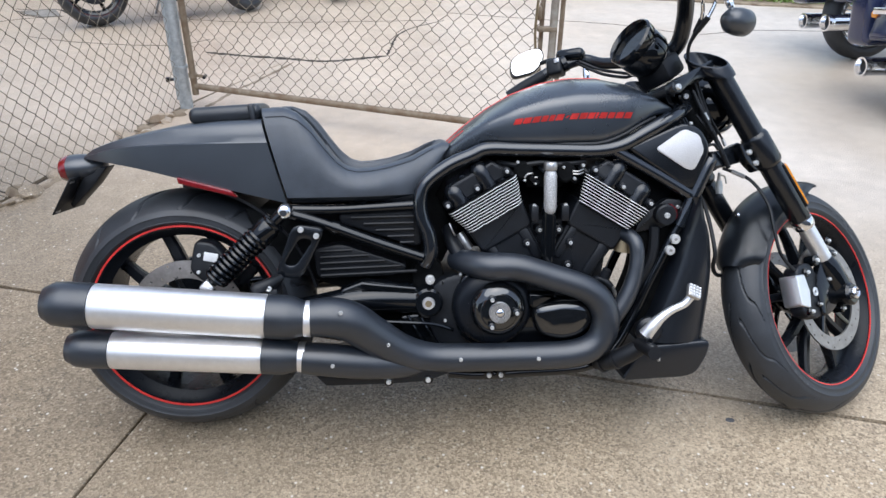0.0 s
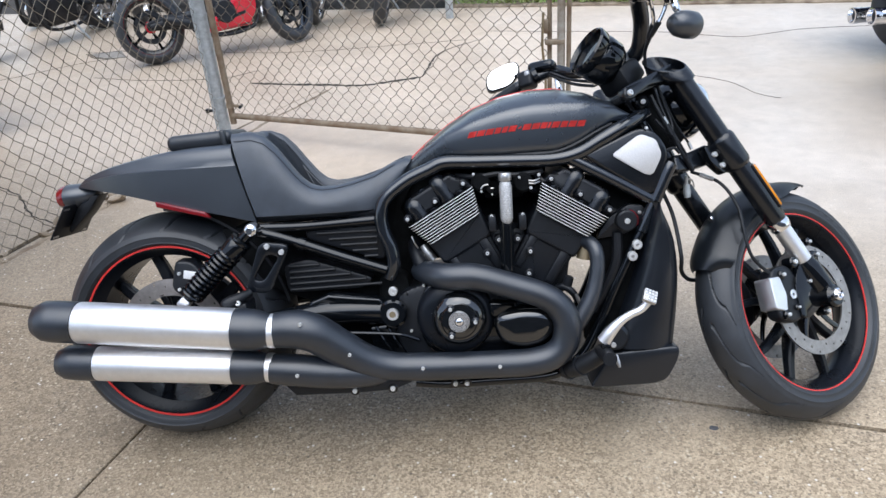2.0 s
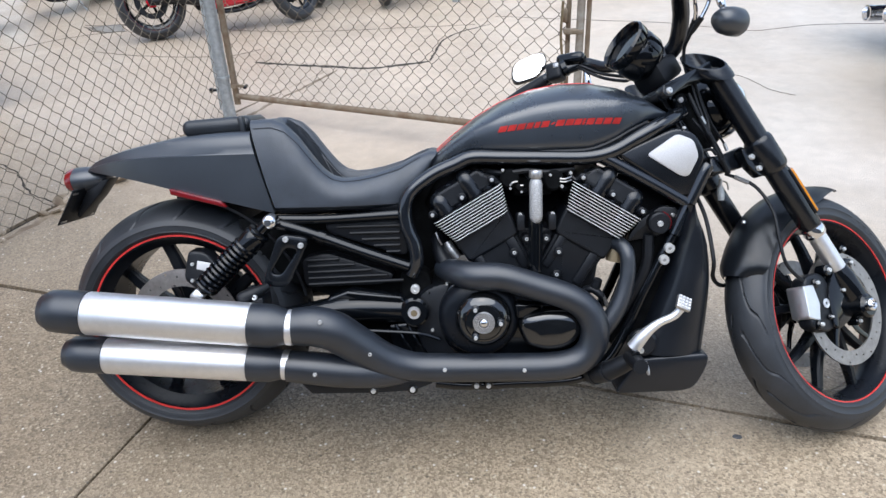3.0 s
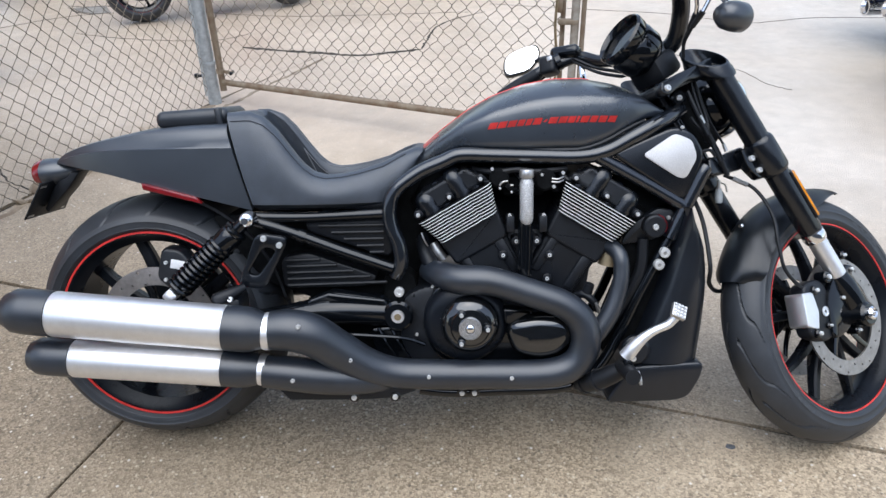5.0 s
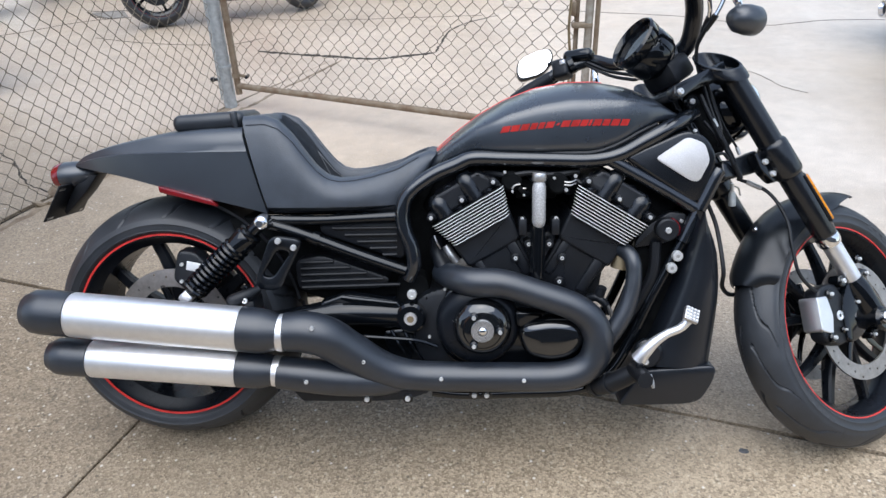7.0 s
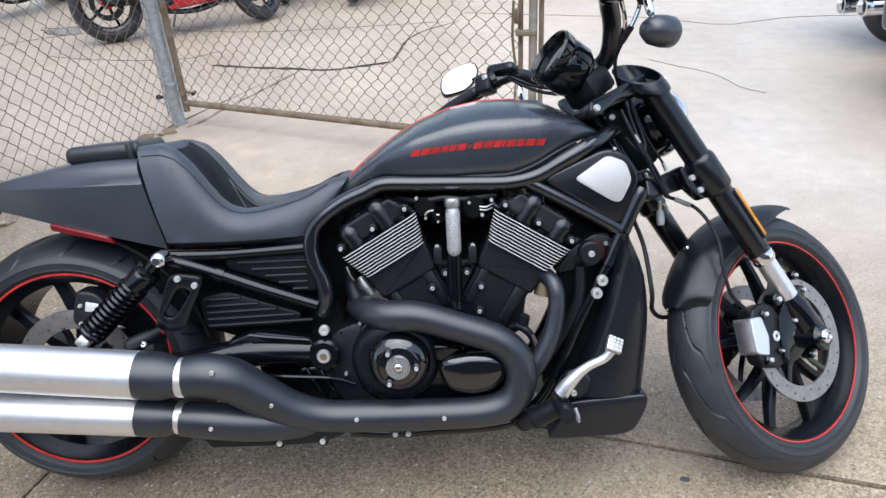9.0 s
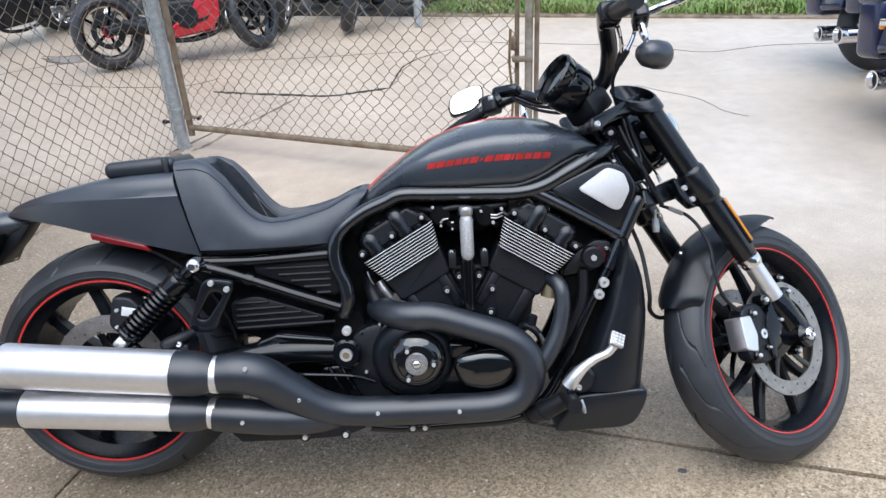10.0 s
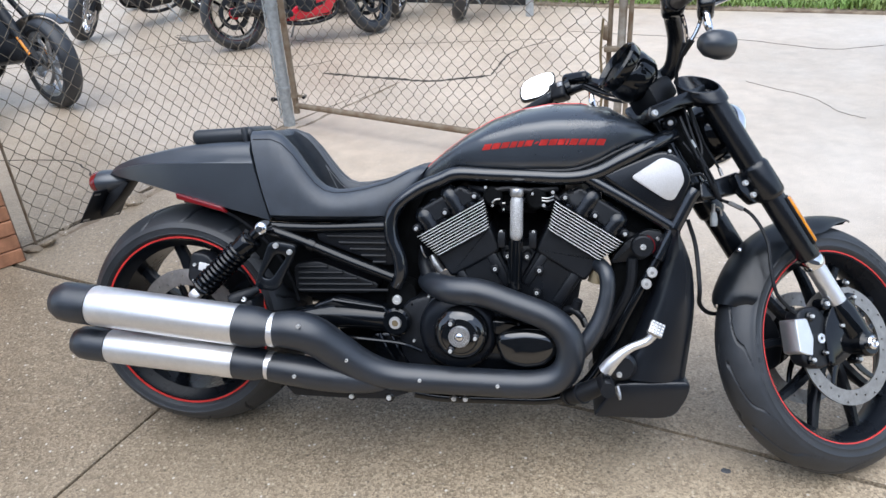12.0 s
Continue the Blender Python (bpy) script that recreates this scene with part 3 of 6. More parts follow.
M_THREAD = material("grey_thread", (0.15, 0.155, 0.165), 0.7)
part("stitching", tube(seam(7.9, .25, .655), 0.0012, 5, 1), M_THREAD, seat, "pale stitching along the scoop")
part("stitching", tube(seam(18.1, .25, .655, .0), 0.0012, 5, 1), M_THREAD, seat, "pale stitching along the scoop")
part("stitching", tube(seam(4.75, .235, .64, -.0012, 0), 0.0009, 5, 1), material("dark_thread", (0.022, 0.024, 0.028), 0.8), seat)
# the piped gusset where the far bolster meets the scoop
for a, b in (((16.6, .345), (15.2, .40)), ((15.2, .40), (17.0, .437)), ((16.6, .345), (17.0, .437))):
    line = []
    for k in range(9):
        q = k / 8
        f, x = a[0] + (b[0] - a[0]) * q, a[1] + (b[1] - a[1]) * q
        r = seat_ring(x)
        line.append(r[int(f)].lerp(r[int(f) + 1], f - int(f)) + Vector((.001, -.002, .003)))
    part("stitching", tube(line, 0.0012, 5, 1), M_THREAD, seat)
part("seat_base", prism([(.285, .615), (.60, .615), (.625, .65), (.60, .635), (.285, .63)], -.135, .135, 0.003), M_PLAST, BIKE)

# tank cover
tank_top = lerp_table([(.655, .728), (.69, .762), (.724, .791), (.786, .836), (.848, .871), (.924, .898), (.999, .911), (1.073, .911), (1.148, .897), (1.207, .870), (1.255, .836)])
tank_low = lerp_table([(.655, .705), (.73, .740), (.77, .757), (.816, .755), (.914, .753), (1.055, .754), (1.104, .770), (1.153, .796), (1.195, .815), (1.255, .822)])
tank_w = lerp_table([(.655, .075), (.70, .105), (.76, .133), (.83, .153), (.95, .162), (1.05, .163), (1.125, .157), (1.19, .135), (1.255, .10)])


SEC_A = [0, .05, .14, .30, .46, .60, .66, .72, .80, .90, 1.0]
SEC_Y = [.92, .965, .99, 1.0, .997, .980, .95, .86, .66, .34, 0.0]
SEC_Z = [0, .03, .12, .30, .49, .64, .71, .785, .88, .965, 1.0]
SEC = spline(list(zip(SEC_A, SEC_Y, SEC_Z)), 8)


def tank_point(x, a):
    """a: 0 at the lower right edge, 1 at the crown, 2 at the lower left edge; a flat side, a soft crease and a broad crown."""
    zt, zb, w = tank_top(x), tank_low(x), tank_w(x)
    q = a if a <= 1 else 2 - a
    y = float(np.interp(q, SEC[:, 0], SEC[:, 1])) * w
    return Vector((x, -y if a <= 1 else y, zb + (zt - zb) * float(np.interp(q, SEC[:, 0], SEC[:, 2]))))


AR = [i / 20 for i in range(41)]
tank = part("fuel_tank_cover", grid_mesh([[tank_point(x, a) for a in AR] for x in np.linspace(.657, 1.252, 44)]), M_TANK, BIKE, "matte black fuel tank cover with red pinstripe and red side badge", 40)
part("tank_stripe", tube([tank_point(x, 1.0) + Vector((0, 0, -.0002)) for x in np.linspace(.66, 1.09, 36)], 0.0017, 6, 1), M_RED, tank, "red pinstripe along the crown of the tank")
part("tank_stripe", tube([tank_point(x, .84) + Vector((0, .0, -.0012)) for x in np.linspace(.67, .72, 6)], 0.002, 6, 1), M_RED, tank, "red pinstripe along the tank")


def tank_at(x, z):
    lo, hi = 0.0, 1.0
    for _ in range(30):
        mid = (lo + hi) / 2
        if tank_point(x, mid).z < z:
            lo = mid
        else:
            hi = mid
    return tank_point(x, lo)


# the badge: a row of slanted red blocks of the size of its letters, raised by a hair
cells = [(0, 1), (1.02, 2.0), (2.05, 3), (3.05, 3.85), (3.9, 4.6), (4.65, 5.6), (5.75, 6.15), (6.25, 7.25), (7.3, 8.25), (8.25, 9.1), (9.1, 9.5), (9.55, 10.5), (10.55, 11.4), (11.45, 12.4), (12.45, 13.4)]
badge = None
for i, (c0, c1) in enumerate(cells):
    f0, f1 = c0 / 13.4, (c1 - 0.12) / 13.4
    hgt = 0.006 if i == 6 else 0.0145
    bm = bmesh.new()
    quad = []
    for row in range(3):
        for f in (f0, (f0 + f1) / 2, f1):
            x = .834 + f * .294 + row * 0.0032
            z = .8035 + f * .0125 + 0.006 * math.sin(f * math.pi) + (row - 1) * hgt / 2 + 0.002
            quad.append(bm.verts.new(tank_at(x, z) + Vector((0, -.0012, .0003))))
    for rw in range(2):
        for c in range(2):
            bm.faces.new((quad[rw * 3 + c], quad[rw * 3 + c + 1], quad[rw * 3 + c + 4], quad[rw * 3 + c + 3]))
    bmesh.ops.solidify(bm, geom=bm.faces[:], thickness=0.0008)
    b1 = part("tank_badge" if badge is None else "badge_block", bm, M_RED, badge or tank, "red slanted badge of plain blocks" if badge is None else "", 0)
    badge = badge or b1
part("tank_trim", tube([(x, -tank_w(x) * .93, tank_low(x) - .004) for x in np.linspace(.70, 1.2, 20)], 0.006, 8, 1), M_CASE, tank)

# frame tubes, both flanks
for s in (1, -1):
    def fl(pts, r, seg=12, per=6):
        return tube([(x, s * y, z) for x, y, z in pts], r, seg, per)
    part("frame_tube", fl([(.612, -.15, .452), (.626, -.158, .488), (.622, -.16, .532), (.606, -.16, .576), (.602, -.158, .619), (.617, -.154, .660), (.672, -.15, .701), (.73, -.15, .726), (.77, -.15, .741), (.843, -.15, .739),
                           (.956, -.15, .735), (1.05, -.15, .733), (1.112, -.15, .7455), (1.1693, -.149, .7755), (1.2219, -.14, .8025), (1.2565, -.12, .818), (1.2945, -.08, .833)], 0.018, 14), M_FRAME, BIKE, "gloss black frame tube")
    part("frame_brace", fl([(1.09, -.15, .732), (1.15, -.15, .699), (1.22, -.15, .659), (1.297, -.15, .613)], 0.015), M_FRAME, BIKE, "gloss black frame tube")
    part("down_tube", fl([(1.342, -.145, .705), (1.332, -.148, .688), (1.306, -.15, .629), (1.265, -.15, .537)], 0.0165), M_FRAME, BIKE, "gloss black frame tube")
    part("lower_frame", fl([(1.263, -.15, .535), (1.229, -.15, .465), (1.194, -.15, .392), (1.155, -.15, .303), (1.10, -.16, .215), (1.02, -.17, .172), (.85, -.18, .168), (.74, -.185, .168), (.665, -.19, .178)], 0.0135), M_GLOSS, BIKE, "gloss black frame tube")
    part("seat_rail", fl([(.262, -.15, .602), (.40, -.15, .599), (.609, -.152, .607)], 0.013), M_GLOSS, BIKE, "gloss black frame tube")
    part("strut_tube", fl([(.272, -.16, .594), (.33, -.16, .577), (.394, -.16, .554), (.491, -.16, .516), (.606, -.158, .474)], 0.0145), M_GLOSS, BIKE, "gloss black frame tube")
    part("strut_collar", fl([(.383, -.16, .558), (.40, -.16, .5515)], 0.0185, 12, 2), M_GLOSS, BIKE)
for bx, bz in ((1.2485, .507), (1.2364, .478)):
    bolt(BIKE, bx, -.170, bz, .0165, .010, name="clamp_bolt")
    bolt(BIKE, bx, -.174, bz, 0.008, 0.005, mat=M_STEEL)

# side panels with pressed ribs
def ribbed(name, poly, lines, y):
    p = part(name, prism(rounded(poly, 0.018), y, y + 0.06, 0.004), M_PLAST, BIKE, "black ribbed plastic side panel")
    for (xa, za), (xb, zb) in lines:
        part("rib", tube([(xa, y - .002, za), (xb, y - .002, zb)], 0.0045, 8, 1), M_PLAST, p)


ribbed("upper_side_panel", [(.40, .592), (.585, .595), (.598, .565), (.606, .505), (.585, .50), (.40, .565)],
       [((.43 + .03 * k, .577 - .0165 * k), (.585, .5775 - .0165 * k)) for k in range(5)], -.142)
ribbed("lower_side_panel", [(.335, .50), (.402, .512), (.572, .452), (.54, .428), (.34, .425)],
       [((.35, .495 - .0155 * k), (.43 + .04 * k, .497 - .0145 * k)) for k in range(5)], -.15)
part("inner_bay", prism([(.16, .60), (.60, .60), (.60, .40), (.46, .36), (.3, .42), (.2, .5)], -.10, .10, 0.01), M_DULL, BIKE)
part("rear_inner_fender", lathe([(0.335, -.11), (0.342, -.11), (0.342, .11), (0.335, .11), (0.335, -.11)], 24, pose(0, 0, .322, 90, 0, 0) @ Matrix.Rotation(radians(12), 4, "Z"), radians(75)), M_PLAST, BIKE)

# passenger peg bracket
def ring_plate(outer, inner, y0, y1, bevel):
    """A flat link with one rounded opening; both outlines have equally many points."""
    bm = bmesh.new()
    n = len(outer)
    sets = [[bm.verts.new((x, y, z)) for x, z in line] for y in (y0, y1) for line in (outer, inner)]
    for i in range(n):
        j = (i + 1) % n
        for a, b in ((0, 1), (2, 3), (0, 2), (1, 3)):
            bm.faces.new((sets[a][i], sets[a][j], sets[b][j], sets[b][i]))
    bmesh.ops.recalc_face_normals(bm, faces=bm.faces)
    bmesh.ops.bevel(bm, geom=[e for e in bm.edges if e.calc_face_angle(0) > .9], offset=bevel, segments=2, affect="EDGES", profile=0.5)
    return bm


pb = part("peg_bracket", ring_plate(rounded([(.294, .574), (.372, .562), (.308, .438), (.244, .446)], .022), rounded([(.310, .541), (.341, .534), (.295, .471), (.268, .476)], .014), -.208, -.190, .004), M_SEMI, BIKE, "black looped passenger peg bracket")
for bx, bz in ((.313, .561), (.349, .545)):
    bolt(pb, bx, -.209, bz, 0.0095, 0.007)
part("passenger_peg", tube([(.262, -.215, .447), (.235, -.235, .436), (.205, -.245, .425), (.196, -.248, .42)], [0.009, 0.015, 0.016, 0.008], 12), M_PLAST, pb, "folded black passenger foot peg")

# exhaust
up = [(.69, -.13, .462), (.72, -.175, .462), (.765, -.21, .458), (.835, -.22, .456), (.917, -.222, .431), (1.0, -.224, .401), (1.043, -.225, .366), (1.060, -.226, .315), (1.04, -.226, .258), (.975, -.226, .230), (.826, -.226, .228),
      (.685, -.228, .231), (.61, -.234, .238), (.545, -.245, .262), (.48, -.262, .308), (.43, -.278, .348), (.385, -.285, .363), (.336, -.287, .364)]
exr = [.026, .031, .034, .034, .033, .033, .034, .035, .035, .035, .035, .036, .037, .041, .046, .048, .048, .044]
pipe = part("exhaust_shield", tube(up, exr, 24, 6), M_SATIN, BIKE, "satin black exhaust heat shield tube", 60)
for bx, by, bz in ((.409, -.334, .387), (.515, -.296, .294), (.691, -.263, .238), (.884, -.261, .232)):
    bolt(pipe, bx, by + .001, bz, 0.0065, 0.004)
low = part("lower_exhaust_shield", tube([(.62, -.215, .222), (.55, -.235, .225), (.46, -.255, .236), (.38, -.265, .25), (.31, -.266, .258)], [.03, .037, .04, .041, .038], 22), M_SATIN, BIKE, "satin black lower exhaust shield", 60)
bolt(low, .383, -.306, .25, 0.0065, 0.004)
part("front_header", tube([(1.085, -.10, .512), (1.115, -.145, .522), (1.138, -.188, .508), (1.1425, -.2, .465), (1.134, -.205, .415), (1.114, -.21, .365), (1.08, -.212, .315), (1.04, -.21, .275)], [.017, .019, .0185, .0185, .02, .022, .023, .024], 18), M_SATIN, BIKE, "satin black front exhaust header", 60)
part("header_flange", tube([(1.121, -.150, .474), (1.127, -.150, .515)], [.024, .020], 18, 2), M_BRASS, BIKE, "dull brass exhaust flange")
# added plate that blocks the bright ground between header and shroud
part("radiator_gap_plate", prism(rounded([(1.155, .535), (1.27, .60), (1.30, .55), (1.22, .30), (1.12, .24), (1.112, .33), (1.146, .42), (1.158, .49)], .012), -.125, -.085, .006), M_DULL, BIKE, "dull black plate added to darken the gap by the radiator")
part("inner_hose", tube([(1.205, -.14, .535), (1.200, -.145, .46), (1.172, -.14, .39), (1.14, -.13, .33)], .014, 10), M_PLAST, BIKE, "black coolant hose")
part("water_outlet", tube([(1.045, -.15, .40), (1.065, -.165, .405), (1.085, -.17, .388), (1.095, -.165, .365)], [.010, .010, .009, .008], 12), M_CASE, BIKE, "dark cast water outlet")
part("outlet_clip", tube([(1.089, -.178, .388), (1.096, -.176, .372), (1.098, -.174, .360)], [.0035, .005, .003], 8), M_STEEL, BIKE, "bright hose clip")
part("outlet_cap", tube([(1.070, -.165, .412), (1.076, -.170, .432)], [.013, .011], 12, 2), M_PLAST, BIKE)
part("rear_header", tube([(.68, -.08, .53), (.685, -.12, .505), (.70, -.15, .475)], .02, 14), M_CASE, BIKE)
part("rear_header_flange", tube([(.703, -.125, .528), (.716, -.13, .505), (.728, -.13, .488)], [.010, .012, .012], 12), M_STEEL, BIKE, "grey rear exhaust flange")
for dx, dz in ((-.014, .008),):
    part("clip_wire", tube([(.690 + dx, -.14, .548 + dz), (.697 + dx, -.146, .530 + dz), (.704 + dx, -.14, .516 + dz)], .0022, 6), M_STEEL, BIKE)


def muffler(name, a, b, r, cap, front, label):
    """A silencer from its inlet a to its tail b: bright shell, black end cap and black front cone."""
    a, b = Vector(a), Vector(b)
    m = Matrix.Translation(a) @ (b - a).normalized().to_track_quat("Z", "Y").to_matrix().to_4x4()
    L = (b - a).length
    root = part(name, lathe([(r * .97, front), (r, front + .004), (r, L - cap - .004), (r * .97, L - cap), (r * .6, L - cap)], 48, m), M_ALU, BIKE, label, 60)
    part("front_cone", lathe([(0, .012), (r * .76, .012), (r * .78, .016), (r * .97, front * .45), (r * 1.005, front * .6), (r * 1.005, front - .001), (r * .9, front)], 40, m), M_SATIN, root, "black front collar", 50)
    part("end_cap", lathe([(r * .9, L - cap), (r * 1.01, L - cap + .001), (r * 1.01, L - cap * .45), (r * .97, L - cap * .2), (r * .86, L - .012), (r * .74, L), (r * .6, L + .001), (r * .55, L - .03), (0, L - .05)], 40, m), M_SATIN, root, "black rounded end cap", 50)
    part("clamp", lathe([(r * .7, 0.0), (r * .82, 0.0), (r * .83, .004), (r * .83, .012), (r * .82, .016), (r * .7, .016), (r * .7, 0.0)], 36, m), M_ALU, root, "bright clamp ring", 30)
    return root


muffler("upper_muffler", (.338, -.286, .3615), (-.262, -.284, .419), .052, .107, .104, "brushed silver upper muffler with black ends")
muffler("lower_muffler", (.315, -.265, .2605), (-.231, -.264, .3025), .0445, .10, .1, "brushed silver lower muffler with black ends")
part("muffler_hanger", rbox((0.03, 0.08, 0.05), pose(.24, -.2, .40, 0, 0, 0), 0.008), M_CASE, BIKE)
bolt(BIKE, .236, -.246, .428, 0.009, 0.006)
part("belly_plate", prism([(.335, .205), (.36, .177), (.515, .176), (.61, .18), (.66, .198), (.66, .23), (.40, .23)], -.25, -.06, 0.004), M_PLAST, BIKE, "black belly plate under the exhaust")
for bx, bz in ((.513, .184), (.61, .185), (.768, .172), (.798, .172)):
    part("lug", disc(0.013, 0.014, side(bx, -.238 if bx < .7 else -.19, bz), 14, 0.003), M_GLOSS, BIKE)
    bolt(BIKE, bx, -.252 if bx < .7 else -.204, bz, 0.0085, 0.006)

# engine
eng = part("engine_case", join(prism(rounded([(.62, .40), (.68, .43), (.80, .44), (.93, .44), (1.0, .43), (1.05, .36), (1.05, .22), (.95, .19), (.70, .19), (.62, .27)], .04), -.165, .165, 0.012),
                               prism(rounded([(.80, .40), (.86, .56), (.97, .56), (1.02, .40)], .02), -.13, .13, 0.008)), M_CASE, BIKE, "black engine crankcase")


def fin_line(w, dip, back):
    """The outer edge of one fin: flat faces, two shallow flutes and rounded ends; (x, y) in the barrel's frame."""
    pts = []
    for i in range(49):
        x = -w / 2 + w * i / 48
        y = -.186
        for n in (-.036, .036):
            y += dip * math.exp(-((x - n) / .0046) ** 2)
        e = max(0, abs(x) - (w / 2 - .014)) / .014
        pts.append((x, y + back * e ** 2))
    return pts


def cylinder(cx, cz, tilt, flip, label):
    """One finned barrel with its head; local x along the fins, local z along the bore."""
    m = pose(cx, 0, cz, 0, tilt, 0)
    root = part("cylinder", rbox((.150, .300, .085), m @ pose(0, 0, -.002), 0.008), M_DULL, BIKE, label)
    part("barrel", put(prism(rounded([(-.078, -.03), (.078, -.03), (.072, -.094), (.066, -.100), (-.066, -.100), (-.072, -.094)], .006, 3), -.168, .168, .007, 3), m), M_CASE, root)
    part("barrel_skirt", put(prism(rounded([(-.068, -.09), (.068, -.09), (.058, -.25), (-.060, -.25)], .008, 3), -.159, .159, .007, 3), m), M_CASE, root)
    for dx, w in ((-.046, .022), (.044, .026)):
        part("barrel_rib", rbox((w, .331, .10), m @ pose(dx, 0, -.136), 0.006), M_CASE, root)
    for k in range(10):
        w = .192 - .041 * (k / 9) ** 1.15
        z = .0315 - .0071 * k
        line = fin_line(w, .006, .016)
        outline = line + [(x, -y) for x, y in reversed(line)]
        fin = bmesh.new()
        lo = [fin.verts.new((x, y, z - .0010)) for x, y in outline]
        hi = [fin.verts.new((x, y, z + .0010)) for x, y in outline]
        fin.faces.new(lo)
        fin.faces.new(hi)
        for i in range(len(lo)):
            j = (i + 1) % len(lo)
            fin.faces.new((lo[i], lo[j], hi[j], hi[i]))
        f = part("fin", put(fin, m), M_DULL, root, smooth=30)
        part("fin_edge", put(grid_mesh([[Vector((x, y - .0022, z - .0008)), Vector((x, y - .0022, z + .0008)), Vector((x, y + .0010, z + .0009)), Vector((x, y + .0010, z - .0009))] for x, y in line]), m), M_FIN, f, "bright machined fin edge", 50)
    part("cylinder_head", put(prism(rounded([(-.094, .036), (-.092, .050), (-.076, .066), (-.060, .090), (.06, .090), (.076, .066), (.092, .050), (.094, .036)], .008), -.158, .158, .008), m), M_CASE, root, "black cylinder head cover")
    for dx, w, h in ((-.058, .052, .076), (-.022, .030, .086), (.024, .050, .090), (.058, .034, .076)):
        for s in (1, -1):
            part("head_rib", put(tube([(dx * flip, -.141 * s, .034), (dx * flip, -.141 * s, .055), (dx * flip, -.139 * s, h - .008), (dx * flip, -.131 * s, h)], [w / 2, w / 2, w / 2, w / 2 * .85], 20, 4), m), M_SEMI, root, "", 50)
    for dx in (-.088, -.004, .080):
        bolt(root, 0, 0, 0, 0.0065, 0.008, m @ pose(dx * flip, -.170, .051))
        part("bolt_boss", disc(.010, .05, m @ side(dx * flip, -.122, .051), 14, .003), M_CASE, root)
    return root


cylinder(.772, .6035, -29.5, 1, "black rear cylinder with bright machined fins")
cylinder(1.080, .6012, 31.0, -1, "black front cylinder with bright machined fins")
for bx, bz in ((.869, .506), (.9785, .505), (.900, .5395), (.948, .5395), (.973, .448)):
    bolt(eng, bx, -.172, bz, 0.0065, 0.006)
    part("boss", disc(0.011, 0.045, side(bx, -.13, bz), 12), M_CASE, eng)
part("crossover_tube", tube([(.922, -.176, .70), (.921, -.178, .60), (.919, -.18, .46)], [.013, .0165, .0165], 16, 3), M_GLOSS, BIKE, "gloss black vertical tube")
pill = part("tube_cover", lathe([(0, .112), (.009, .11), (.0135, .104), (.0158, .094), (.0158, .014), (.0135, .005), (.009, 0), (0, 0)], 24, pose(.922, -.186, .582)), M_PILL, BIKE, "speckled silver tube cover")
for k in range(-3, 4):
    a = radians(24 * k)
    part("tube_flute", tube([(.921 + .0165 * math.sin(a), -.179 - .0165 * math.cos(a), .578), (.9195 + .0165 * math.sin(a), -.181 - .0165 * math.cos(a), .475)], .0016, 6, 2), M_GLOSS, BIKE)
for dx in (-.034, .034):
    part("plug_block", rbox((.019, .04, .040), pose(.9235 + dx * 1.12, -.165, .582), 0.004), M_CASE, BIKE)
    bolt(BIKE, .9235 + dx * 1.16, -.178, .6015, 0.006, 0.006)
part("clutch_cover", lathe([(0, .030), (.060, .030), (.084, .026), (.096, .014), (.101, -.002), (.102, -.02), (.102, -.06), (0, -.06)], 64, side(.779, -.185, .348)), M_RIM, BIKE, "gloss black round clutch case", 60)
derby = part("derby_cover", lathe([(0, .0145), (.036, .0145), (.043, .0135), (.0455, .0105), (.0465, .0095), (.050, .0082), (.056, .0045), (.062, -.001), (.067, -.009), (.070, -.019), (.071, -.030), (.071, -.05), (0, -.05)], 64, side(.7885, -.232, .3508)), M_COVER, BIKE, "gloss black domed clutch cover", 24)
emb = part("emblem", lathe([(0, .008), (.0255, .008), (.0265, .006), (.0265, 0), (0, 0)], 48, side(.7885, -.247, .3507)), M_ALU, BIKE, "round machined emblem with fine rings")
for r0, r1 in ((.0235, .0245), (.0205, .0215), (.0175, .0185), (.0145, .0155), (.0105, .012)):
    part("ring", lathe([(r0, .0078), (r0, .0086), (r1, .0086), (r1, .0078), (r0, .0078)], 40, side(.7885, -.247, .3507)), M_CASE, emb)
part("emblem_centre", lathe([(0, .012), (.005, .0115), (.009, .0095), (.010, .008), (0, .008)], 24, side(.7885, -.247, .3507)), M_CHROME, emb)
for bx, bz in ((.7685, .386), (.8288, .351), (.768, .317)):
    part("cover_lobe", disc(.0098, .012, side(bx, -.249, bz), 16, .004), M_GLOSS, derby)
    bolt(derby, bx, -.2615, bz, 0.0065, 0.005)
ov = rounded([(.8690, .338), (.888, .360), (.9466, .3705), (1.004, .366), (1.031, .343), (1.034, .311), (1.003, .274), (.9478, .263), (.888, .280)], .022)
dome_rows = [(1.0, -.15), (1.0, -.196), (.985, -.208), (.95, -.217), (.89, -.224), (.78, -.229), (.6, -.232), (.35, -.2335)]
part("oval_cover", grid_mesh([[Vector((.951 + (x - .951) * f, y, .318 + (z - .318) * f)) for x, z in ov] for f, y in dome_rows]), M_COVER, BIKE, "gloss black oval engine cover", 60)
part("cover_step", prism(rounded([(.866, .388), (.938, .380), (.905, .362), (.884, .346), (.868, .352)], .008), -.218, -.15, .006, 3), M_GLOSS, BIKE, "", 60)
part("case_web", prism(rounded([(.70, .44), (.93, .43), (1.02, .40), (1.05, .33), (1.03, .25), (.90, .235), (.72, .24), (.68, .30)], .04), -.182, -.15, .008, 3), M_GLOSS, BIKE, "gloss black crankcase cover", 60)
